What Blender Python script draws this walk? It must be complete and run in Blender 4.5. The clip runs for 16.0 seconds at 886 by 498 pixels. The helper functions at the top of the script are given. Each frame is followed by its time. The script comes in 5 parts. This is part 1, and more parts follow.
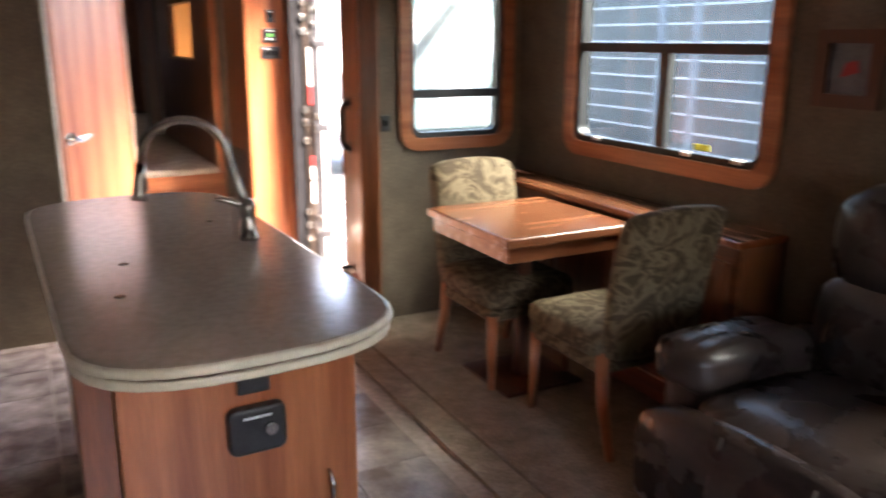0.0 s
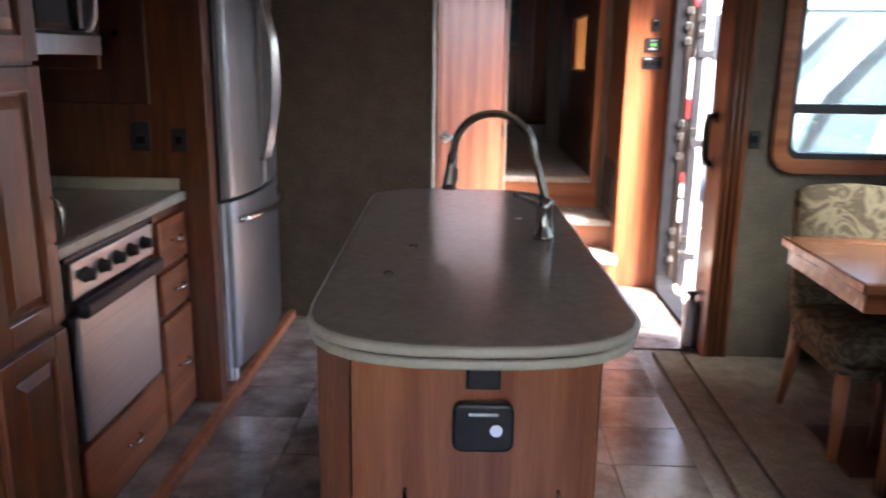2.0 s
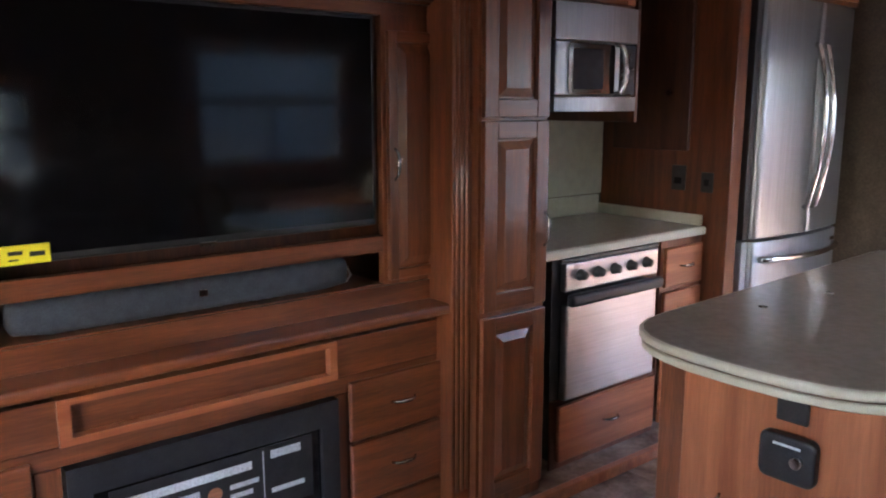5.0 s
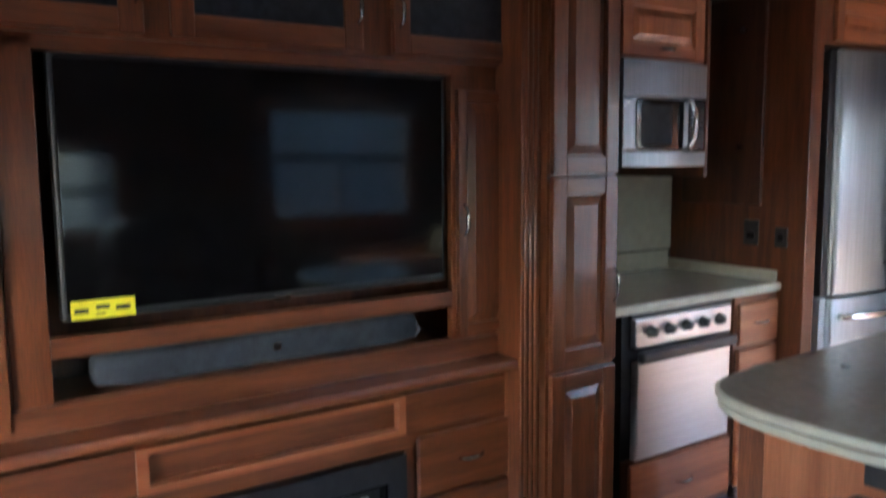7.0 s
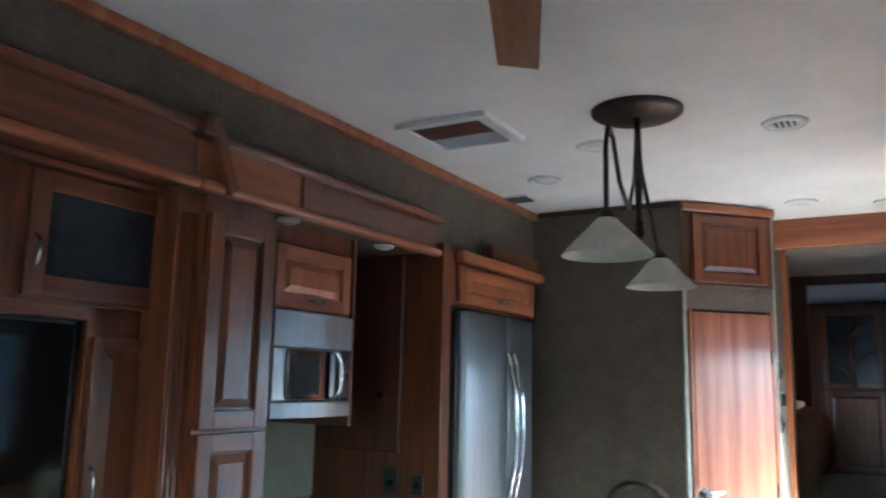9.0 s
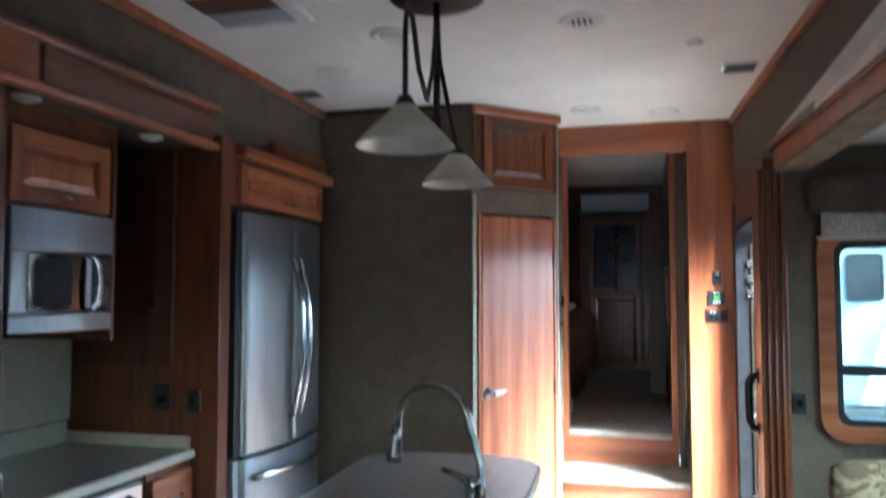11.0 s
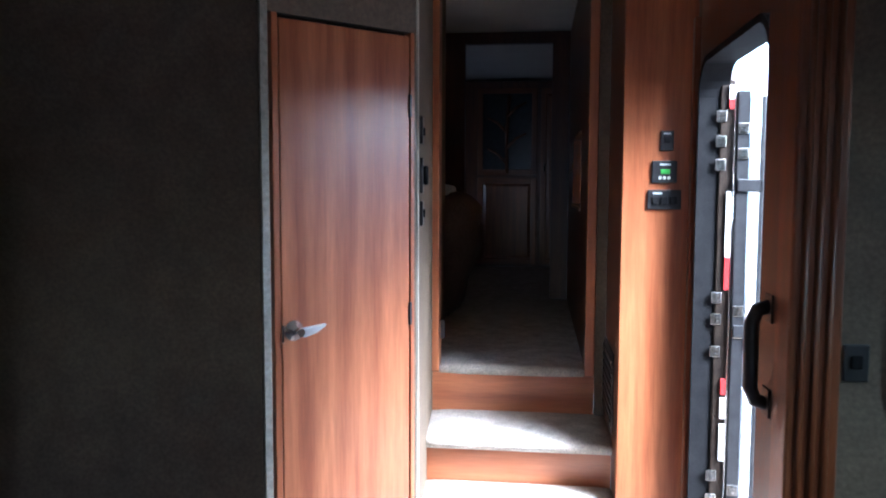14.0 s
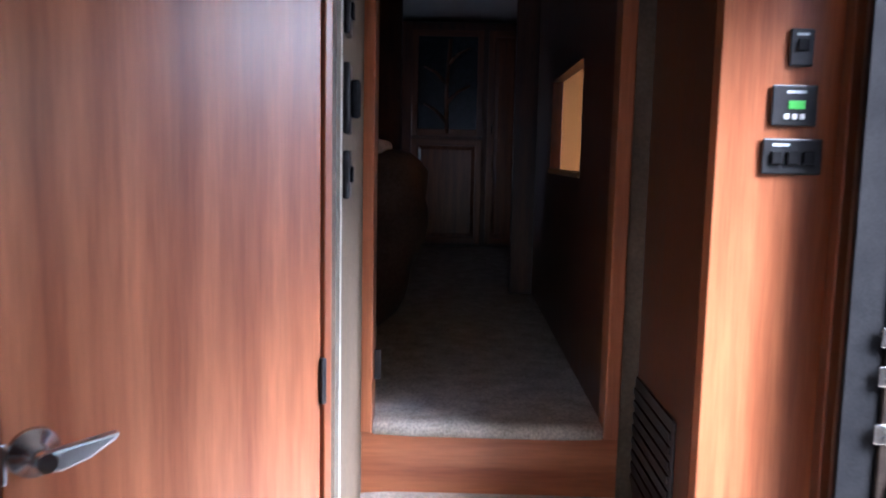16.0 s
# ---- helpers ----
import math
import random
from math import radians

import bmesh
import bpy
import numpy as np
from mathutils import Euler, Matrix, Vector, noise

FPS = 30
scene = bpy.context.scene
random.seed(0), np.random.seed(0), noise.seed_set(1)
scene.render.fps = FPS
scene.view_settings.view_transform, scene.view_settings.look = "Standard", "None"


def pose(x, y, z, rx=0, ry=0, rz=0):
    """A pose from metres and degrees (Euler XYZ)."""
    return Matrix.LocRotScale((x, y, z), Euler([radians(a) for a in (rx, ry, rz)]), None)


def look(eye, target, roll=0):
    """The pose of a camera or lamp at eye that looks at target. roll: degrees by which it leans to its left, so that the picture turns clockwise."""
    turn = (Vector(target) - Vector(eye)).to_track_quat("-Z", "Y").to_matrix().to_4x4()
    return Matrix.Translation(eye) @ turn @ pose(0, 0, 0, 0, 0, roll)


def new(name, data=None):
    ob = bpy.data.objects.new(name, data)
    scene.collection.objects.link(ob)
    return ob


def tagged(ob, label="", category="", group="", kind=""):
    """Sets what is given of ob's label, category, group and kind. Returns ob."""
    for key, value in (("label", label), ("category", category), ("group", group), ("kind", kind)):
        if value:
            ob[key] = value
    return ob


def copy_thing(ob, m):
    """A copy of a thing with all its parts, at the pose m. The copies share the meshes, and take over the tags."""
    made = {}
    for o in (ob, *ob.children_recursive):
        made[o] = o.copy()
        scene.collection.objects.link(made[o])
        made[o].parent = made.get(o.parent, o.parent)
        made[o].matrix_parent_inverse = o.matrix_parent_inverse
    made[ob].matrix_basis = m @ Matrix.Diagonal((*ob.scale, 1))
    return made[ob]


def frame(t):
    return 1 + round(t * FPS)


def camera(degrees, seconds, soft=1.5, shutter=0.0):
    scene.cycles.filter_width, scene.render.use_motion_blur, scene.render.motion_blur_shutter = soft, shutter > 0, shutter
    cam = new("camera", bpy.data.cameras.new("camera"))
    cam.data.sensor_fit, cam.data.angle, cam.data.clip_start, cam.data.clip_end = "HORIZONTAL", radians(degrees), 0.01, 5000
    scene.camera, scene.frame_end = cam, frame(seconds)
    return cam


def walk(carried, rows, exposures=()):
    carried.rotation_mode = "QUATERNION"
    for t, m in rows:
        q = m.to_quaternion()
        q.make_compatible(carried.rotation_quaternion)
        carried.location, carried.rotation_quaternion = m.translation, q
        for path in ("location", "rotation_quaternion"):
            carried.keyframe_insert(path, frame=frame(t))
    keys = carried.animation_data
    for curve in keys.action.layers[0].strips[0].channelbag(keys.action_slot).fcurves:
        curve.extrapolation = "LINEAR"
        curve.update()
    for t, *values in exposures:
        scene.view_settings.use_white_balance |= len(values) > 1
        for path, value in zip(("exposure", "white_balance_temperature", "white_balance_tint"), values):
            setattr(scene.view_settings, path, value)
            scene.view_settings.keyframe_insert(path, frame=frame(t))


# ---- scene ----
cam = camera(58.8, 16.0, soft=2.0, shutter=0.5)
PATH = [
    (0, (-0.137, -0.63, 1.507), (0.772, 1.077, 0.994), 0.3),
    (0.5, (0.064, -0.655, 1.471), (0.533, 1.231, 0.998), -0.9),
    (1, (0.171, -0.661, 1.455), (0.34, 1.277, 0.99), -1.2),
    (1.5, (0.162, -0.65, 1.45), (0.265, 1.289, 0.974), 0.2),
    (2, (0.22, -0.582, 1.433), (0.15, 1.361, 0.963), 0.8),
    (2.5, (0.443, -0.54, 1.469), (-0.034, 1.347, 1.006), -0.7),
    (3, (0.559, -0.557, 1.464), (-0.197, 1.248, 1.053), -1.0),
    (3.5, (0.684, -0.66, 1.473), (-0.274, 1.059, 1.119), -1.1),
    (4, (0.853, -0.728, 1.502), (-0.342, 0.845, 1.19), -0.7),
    (4.5, (1.037, -0.664, 1.463), (-0.416, 0.678, 1.164), -1.5),
    (4.7, (1.065, -0.685, 1.46), (-0.441, 0.587, 1.118), -0.5),
    (6.8, (1.149, -0.664, 1.426), (-0.523, 0.393, 1.128), -1.3),
    (7, (1.094, -0.708, 1.467), (-0.555, 0.401, 1.24), -0.5),
    (7.5, (1.043, -0.787, 1.496), (-0.537, 0.439, 1.459), 0.3),
    (8, (1.012, -0.801, 1.549), (-0.414, 0.597, 1.644), 0.9),
    (8.5, (0.968, -0.749, 1.573), (-0.198, 0.856, 1.827), 1.4),
    (8.7, (1.033, -0.729, 1.579), (-0.059, 0.915, 1.901), 1.6),
    (10.8, (0.905, -0.592, 1.56), (0.392, 1.329, 1.77), 0.4),
    (11, (0.921, -0.503, 1.551), (0.415, 1.429, 1.668), -0.0),
    (11.5, (0.967, -0.243, 1.522), (0.482, 1.697, 1.469), -0.7),
    (12, (0.895, 0.026, 1.498), (0.481, 1.977, 1.358), -1.2),
    (12.5, (0.87, 0.334, 1.487), (0.497, 2.288, 1.284), -0.9),
    (13, (0.923, 0.671, 1.484), (0.558, 2.628, 1.288), 0.6),
    (13.5, (0.891, 1.021, 1.458), (0.595, 2.994, 1.311), 0.8),
    (14, (0.828, 1.342, 1.475), (0.592, 3.322, 1.316), 0.2),
    (14.5, (0.829, 1.647, 1.456), (0.535, 3.615, 1.256), -0.1),
    (15, (0.738, 1.996, 1.462), (0.457, 3.963, 1.237), -0.0),
    (15.5, (0.645, 2.427, 1.445), (0.557, 4.411, 1.207), 0.7),
    (16, (0.611, 2.748, 1.411), (0.579, 4.735, 1.179), 1.2),
]
walk(cam, [(t, look(eye, target, roll)) for t, eye, target, roll in PATH],
     exposures=[(0.0, 5.35, 7200, 22), (2.0, 4.75, 6250, 19), (3.5, 4.95, 6150, 18), (4.7, 5.5, 6250, 19), (7.0, 5.5, 5800, 8), (8.0, 5.5, 5250, 2), (8.5, 5.6, 5000, -6), (11.0, 5.15, 5050, -3), (12.5, 4.05, 5150, 4), (13.5, 4.05, 5000, 6), (14.5, 3.85, 4900, 9), (16.0, 3.95, 5100, 15)])

# ---- world, sun, light ----
world = bpy.data.worlds.new("overcast")
scene.world = world
world.use_nodes = True
wn = world.node_tree.nodes
wl = world.node_tree.links
sky = wn.new("ShaderNodeTexSky")
sky.sky_type = "NISHITA"
sky.sun_disc = False
sky.sun_elevation = radians(46)
sky.sun_rotation = radians(118)
sky.air_density = 1.0
sky.dust_density = 3.0
sky.ozone_density = 1.0
wl.new(sky.outputs[0], wn["Background"].inputs[0])
wn["Background"].inputs[1].default_value = 0.15

sun_data = bpy.data.lights.new("sun", "SUN")
sun_data.energy = 3.2
sun_data.angle = radians(40)
sun_data.color = (1.0, 0.97, 0.92)
sun = new("sun", sun_data)
sun.matrix_world = look((6.13, 0.64, 7.19), (0, 3.9, 0))


# ---- materials ----
def mat(name, base, rough=0.5, metal=0.0, spec=0.5):
    m = bpy.data.materials.new(name)
    m.use_nodes = True
    b = m.node_tree.nodes["Principled BSDF"]
    b.inputs["Base Color"].default_value = (*base, 1)
    b.inputs["Roughness"].default_value = rough
    b.inputs["Metallic"].default_value = metal
    b.inputs["Specular IOR Level"].default_value = spec
    return m


def noisy(m, a, b, scale=(1, 1, 1), size=6.0, detail=6.0, bump=0.0, bump_size=60.0, rough=None, fine=0.25, per_piece=0.0, contrast=(0.3, 0.7), bump_scale=(1, 1, 1)):
    """Two colours mixed by a stretched noise, a finer noise over them, relief, and a spread of roughness."""
    nt = m.node_tree
    n, l = nt.nodes, nt.links
    bsdf = n["Principled BSDF"]
    tc = n.new("ShaderNodeTexCoord")
    mp = n.new("ShaderNodeMapping")
    mp.inputs["Scale"].default_value = scale
    l.new(tc.outputs["Object"], mp.inputs[0])
    info = n.new("ShaderNodeObjectInfo")
    add = n.new("ShaderNodeVectorMath")
    add.operation = "MULTIPLY_ADD"
    comb = n.new("ShaderNodeCombineXYZ")
    for i in range(3):
        l.new(info.outputs["Random"], comb.inputs[i])
    l.new(comb.outputs[0], add.inputs[0])
    add.inputs[1].default_value = (7.3, 5.1, 9.7)
    l.new(mp.outputs[0], add.inputs[2])
    big = n.new("ShaderNodeTexNoise")
    big.inputs["Scale"].default_value = size
    big.inputs["Detail"].default_value = detail
    l.new(add.outputs[0], big.inputs[0])
    ramp = n.new("ShaderNodeValToRGB")
    ramp.color_ramp.elements[0].position, ramp.color_ramp.elements[1].position = contrast
    ramp.color_ramp.elements[0].color = (*a, 1)
    ramp.color_ramp.elements[1].color = (*b, 1)
    l.new(big.outputs[0], ramp.inputs[0])
    small = n.new("ShaderNodeTexNoise")
    small.inputs["Scale"].default_value = size * 9
    small.inputs["Detail"].default_value = 3
    l.new(add.outputs[0], small.inputs[0])
    mr = n.new("ShaderNodeMapRange")
    mr.inputs[1].default_value, mr.inputs[2].default_value = 0.3, 0.7
    mr.inputs[3].default_value, mr.inputs[4].default_value = 1 - fine, 1 + fine
    l.new(small.outputs[0], mr.inputs[0])
    value = mr.outputs[0]
    if per_piece:
        pr = n.new("ShaderNodeMapRange")
        pr.inputs[3].default_value, pr.inputs[4].default_value = 1 - per_piece, 1 + per_piece
        l.new(info.outputs["Random"], pr.inputs[0])
        mul = n.new("ShaderNodeMath")
        mul.operation = "MULTIPLY"
        l.new(pr.outputs[0], mul.inputs[0])
        l.new(value, mul.inputs[1])
        value = mul.outputs[0]
    mix = n.new("ShaderNodeVectorMath")
    mix.operation = "SCALE"
    l.new(ramp.outputs[0], mix.inputs[0])
    l.new(value, mix.inputs["Scale"])
    l.new(mix.outputs[0], bsdf.inputs["Base Color"])
    if rough:
        rr = n.new("ShaderNodeMapRange")
        rr.inputs[3].default_value, rr.inputs[4].default_value = rough
        l.new(big.outputs[0], rr.inputs[0])
        l.new(rr.outputs[0], bsdf.inputs["Roughness"])
    if bump:
        bn = n.new("ShaderNodeTexNoise")
        bn.inputs["Scale"].default_value = bump_size
        bn.inputs["Detail"].default_value = 4
        bmap = n.new("ShaderNodeMapping")
        bmap.inputs["Scale"].default_value = bump_scale
        l.new(tc.outputs["Object"], bmap.inputs[0])
        l.new(bmap.outputs[0], bn.inputs[0])
        bp = n.new("ShaderNodeBump")
        bp.inputs["Strength"].default_value = bump
        bp.inputs["Distance"].default_value = 0.004
        l.new(bn.outputs[0], bp.inputs["Height"])
        l.new(bp.outputs[0], bsdf.inputs["Normal"])
    return m


CHERRY_A, CHERRY_B = (0.085, 0.023, 0.008), (0.205, 0.062, 0.021)
M_WOOD = noisy(mat("cherry_wood", CHERRY_B, 0.32), CHERRY_A, CHERRY_B, (9, 9, 0.7), 3.0, 7, 0.15, 30, (0.24, 0.42), 0.18, 0.10, bump_scale=(8, 8, 0.6))
M_WOODH = noisy(mat("cherry_wood_rail", CHERRY_B, 0.32), CHERRY_A, CHERRY_B, (0.7, 9, 9), 3.0, 7, 0.15, 30, (0.24, 0.42), 0.18, 0.10, bump_scale=(0.6, 8, 8))
M_LAM = noisy(mat("cherry_laminate", (0.4, 0.14, 0.05), 0.33), (0.24, 0.068, 0.026), (0.43, 0.15, 0.062), (6.5, 6.5, 0.38), 2.6, 8, 0.06, 40, (0.26, 0.36), 0.12, 0.05, (0.32, 0.66))
M_LAMH = noisy(mat("cherry_laminate_rail", (0.4, 0.14, 0.05), 0.33), (0.24, 0.068, 0.026), (0.43, 0.15, 0.062), (0.38, 6.5, 6.5), 2.6, 8, 0.06, 40, (0.26, 0.36), 0.12, 0.05, (0.32, 0.66))
M_TABLE = noisy(mat("cherry_tabletop", (0.26, 0.09, 0.04), 0.3), (0.15, 0.046, 0.02), (0.30, 0.105, 0.045), (0.6, 9, 9), 2.6, 8, 0.05, 40, (0.2, 0.32), 0.12)
# dark wood; also the shaded copy of cherry on entry casing and stairwell side
M_DARK_OR_SHADED_WOOD = noisy(mat("dark_or_shaded_cherry", (0.08, 0.03, 0.014), 0.35), (0.05, 0.016, 0.008), (0.11, 0.036, 0.015), (9, 9, 0.7), 3.0, 7, 0.1, 30, (0.3, 0.45))
for _m, _w in ((M_WOOD, 0.4), (M_WOODH, 0.4), (M_LAM, 0.15), (M_LAMH, 0.15), (M_TABLE, 0.3)):
    _b = _m.node_tree.nodes["Principled BSDF"]
    _b.inputs["Coat Weight"].default_value = _w
    _b.inputs["Coat Roughness"].default_value = 0.22
M_WALL = noisy(mat("wallpaper", (0.12, 0.1, 0.065), 0.75), (0.092, 0.066, 0.043), (0.138, 0.102, 0.067), (1, 1, 1), 9.0, 8, 0.25, 90, (0.6, 0.8), 0.22)
M_CEIL = noisy(mat("ceiling_vinyl", (0.75, 0.72, 0.68), 0.6), (0.72, 0.69, 0.65), (0.79, 0.76, 0.72), (1, 1, 1), 4.0, 4, 0.12, 140, (0.55, 0.7), 0.03)
M_TILE = noisy(mat("vinyl_tile", (0.2, 0.14, 0.1), 0.4), (0.12, 0.088, 0.072), (0.33, 0.275, 0.24), (1, 1, 1), 7.0, 9, 0.08, 40, (0.14, 0.3), 0.15, 0.12, (0.33, 0.68))
M_GROUT = noisy(mat("tile_joint", (0.3, 0.24, 0.2), 0.7), (0.25, 0.2, 0.16), (0.34, 0.28, 0.23))
M_CARPET = noisy(mat("carpet_brown", (0.2, 0.15, 0.11), 0.95, 0, 0.1), (0.21, 0.165, 0.12), (0.31, 0.245, 0.185), (1, 1, 1), 12.0, 6, 0.9, 260, None, 0.3)
M_CARPET2 = noisy(mat("carpet_stairs", (0.5, 0.45, 0.4), 0.95, 0, 0.1), (0.4, 0.36, 0.31), (0.6, 0.55, 0.49), (1, 1, 1), 14.0, 6, 1.0, 240, None, 0.3)
M_TOP = noisy(mat("solid_surface", (0.27, 0.24, 0.20), 0.3), (0.31, 0.275, 0.235), (0.38, 0.34, 0.295), (1, 1, 1), 40.0, 6, 0.0, 100, (0.12, 0.2), 0.03)
M_EDGE = noisy(mat("solid_surface_edge", (0.55, 0.53, 0.43), 0.35), (0.5, 0.48, 0.39), (0.58, 0.56, 0.46), (1, 1, 1), 20.0, 4, fine=0.04)
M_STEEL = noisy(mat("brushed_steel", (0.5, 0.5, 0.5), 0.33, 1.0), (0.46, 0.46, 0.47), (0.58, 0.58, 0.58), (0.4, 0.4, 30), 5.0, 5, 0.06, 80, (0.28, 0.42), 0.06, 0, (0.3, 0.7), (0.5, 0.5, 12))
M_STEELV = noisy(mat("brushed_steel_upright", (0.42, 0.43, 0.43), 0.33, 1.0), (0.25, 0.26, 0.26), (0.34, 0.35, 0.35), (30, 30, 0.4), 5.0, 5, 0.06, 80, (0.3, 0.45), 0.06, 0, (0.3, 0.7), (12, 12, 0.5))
M_CHROME = noisy(mat("chrome", (0.7, 0.7, 0.7), 0.14, 1.0), (0.6, 0.6, 0.6), (0.75, 0.75, 0.74), size=12, rough=(0.1, 0.2), fine=0.03)
M_NICKEL = noisy(mat("brushed_nickel", (0.36, 0.35, 0.33), 0.25, 1.0), (0.3, 0.29, 0.27), (0.4, 0.39, 0.37), size=20, rough=(0.2, 0.3), fine=0.04)
M_BLACK = noisy(mat("black_plastic", (0.015, 0.015, 0.017), 0.38), (0.012, 0.012, 0.014), (0.022, 0.022, 0.024), size=25, rough=(0.32, 0.45))
M_BRONZE = noisy(mat("dark_bronze", (0.04, 0.03, 0.025), 0.4, 0.6), (0.03, 0.022, 0.018), (0.055, 0.04, 0.03), size=20, rough=(0.35, 0.5))
M_SCREEN = noisy(mat("screen_glass", (0.004, 0.004, 0.005), 0.08), (0.003, 0.003, 0.004), (0.005, 0.005, 0.006), size=3, rough=(0.06, 0.1))
M_DARKGLASS = noisy(mat("smoked_glass", (0.02, 0.023, 0.028), 0.2), (0.018, 0.02, 0.025), (0.03, 0.034, 0.04), size=4, rough=(0.15, 0.25))
M_FABRIC_G = noisy(mat("speaker_cloth", (0.03, 0.035, 0.045), 0.85), (0.026, 0.03, 0.038), (0.04, 0.046, 0.056), size=30, bump=0.5, bump_size=500)
M_LEATHER = noisy(mat("brown_leather", (0.035, 0.022, 0.018), 0.36), (0.024, 0.015, 0.013), (0.045, 0.03, 0.025), (1, 1, 1), 6, 7, 0.3, 70, (0.2, 0.36), 0.15)
M_WHITEP = noisy(mat("white_plastic", (0.75, 0.74, 0.72), 0.45), (0.7, 0.69, 0.67), (0.78, 0.77, 0.75), size=9, fine=0.04)
M_YELLOW = noisy(mat("yellow_label", (0.85, 0.75, 0.02), 0.5), (0.8, 0.7, 0.02), (0.88, 0.8, 0.03), size=15, fine=0.05)
M_RED = noisy(mat("red_reflector", (0.35, 0.02, 0.02), 0.4), (0.3, 0.02, 0.02), (0.4, 0.03, 0.03), size=20)
M_PAPER = noisy(mat("paper", (0.7, 0.68, 0.62), 0.7), (0.66, 0.64, 0.58), (0.74, 0.72, 0.66), size=12)
M_INK = noisy(mat("printed_ink", (0.6, 0.66, 0.68), 0.6), (0.55, 0.62, 0.64), (0.66, 0.7, 0.72), size=15)
M_GREENLCD = mat("green_display", (0.1, 0.5, 0.08), 0.4)
M_SHADE = noisy(mat("alabaster_glass", (0.62, 0.57, 0.46), 0.35), (0.62, 0.57, 0.45), (0.82, 0.78, 0.66), size=14, rough=(0.25, 0.4), fine=0.1)
M_SHADE.node_tree.nodes["Principled BSDF"].inputs["Transmission Weight"].default_value = 0.25
M_QUILT = noisy(mat("brown_bedspread", (0.1, 0.065, 0.045), 0.8), (0.075, 0.048, 0.034), (0.13, 0.085, 0.06), size=8, bump=0.5, bump_size=60)
M_SHEET = noisy(mat("white_sheet", (0.7, 0.69, 0.66), 0.8), (0.64, 0.63, 0.6), (0.74, 0.73, 0.7), size=8)
M_TAN = noisy(mat("maple_panel", (0.5, 0.33, 0.18), 0.45), (0.44, 0.28, 0.15), (0.56, 0.38, 0.22), (8, 8, 0.6), 3)
M_FANBLADE = noisy(mat("fan_blade", (0.3, 0.12, 0.05), 0.4), (0.2, 0.08, 0.035), (0.34, 0.14, 0.06), (0.6, 8, 8), 3)
M_ASPHALT = noisy(mat("asphalt", (0.06, 0.06, 0.06), 0.9), (0.045, 0.047, 0.05), (0.085, 0.087, 0.09), size=3, bump=0.5, bump_size=90)
M_RVWHITE = noisy(mat("white_gelcoat", (0.78, 0.79, 0.8), 0.3), (0.74, 0.75, 0.76), (0.82, 0.82, 0.83), size=2, rough=(0.25, 0.4), fine=0.02)
M_RVGREY = noisy(mat("grey_siding", (0.2, 0.21, 0.22), 0.45), (0.07, 0.075, 0.08), (0.11, 0.115, 0.12), size=2, fine=0.05)
M_RVSWOOSH = noisy(mat("grey_graphic", (0.35, 0.38, 0.4), 0.35), (0.3, 0.33, 0.36), (0.4, 0.43, 0.45), size=2, fine=0.04)
M_RVSIDE = noisy(mat("grey_trailer_side", (0.2, 0.205, 0.21), 0.4), (0.15, 0.155, 0.16), (0.22, 0.225, 0.23), size=1.5, rough=(0.3, 0.45), fine=0.05)
M_RVPALE = noisy(mat("pale_trailer_side", (0.5, 0.57, 0.57), 0.35), (0.24, 0.30, 0.30), (0.31, 0.37, 0.37), size=1.5, rough=(0.3, 0.45), fine=0.04)
M_PRINT = noisy(mat("faded_print", (0.12, 0.12, 0.13), 0.5), (0.09, 0.09, 0.10), (0.16, 0.16, 0.17), size=18)
M_PALETRIM = noisy(mat("pale_corner_trim", (0.3, 0.27, 0.21), 0.5), (0.25, 0.22, 0.17), (0.33, 0.3, 0.24), size=8)
M_SEAM = noisy(mat("leather_stitching", (0.11, 0.085, 0.07), 0.6), (0.09, 0.07, 0.058), (0.13, 0.10, 0.085), size=40)
M_RUBBER = noisy(mat("rubber", (0.01, 0.01, 0.01), 0.8, 0.0, 0.1), (0.007, 0.007, 0.008), (0.012, 0.012, 0.013), size=20)

M_GLASS = bpy.data.materials.new("window_glass")
M_GLASS.use_nodes = True
_n, _l = M_GLASS.node_tree.nodes, M_GLASS.node_tree.links
_tr, _gl, _mx = _n.new("ShaderNodeBsdfTransparent"), _n.new("ShaderNodeBsdfGlossy"), _n.new("ShaderNodeMixShader")
_lw, _pw, _ma = _n.new("ShaderNodeLayerWeight"), _n.new("ShaderNodeMath"), _n.new("ShaderNodeMath")
_pw.operation, _ma.operation = "POWER", "MULTIPLY_ADD"
_pw.inputs[1].default_value = 4.0
_ma.inputs[1].default_value, _ma.inputs[2].default_value = 0.6, 0.035
_tr.inputs[0].default_value = (0.41, 0.455, 0.455, 1)
_gl.inputs["Roughness"].default_value = 0.02
_l.new(_lw.outputs["Facing"], _pw.inputs[0])
_l.new(_pw.outputs[0], _ma.inputs[0])
_l.new(_ma.outputs[0], _mx.inputs[0])
_l.new(_tr.outputs[0], _mx.inputs[1])
_l.new(_gl.outputs[0], _mx.inputs[2])
_l.new(_mx.outputs[0], _n["Material Output"].inputs[0])


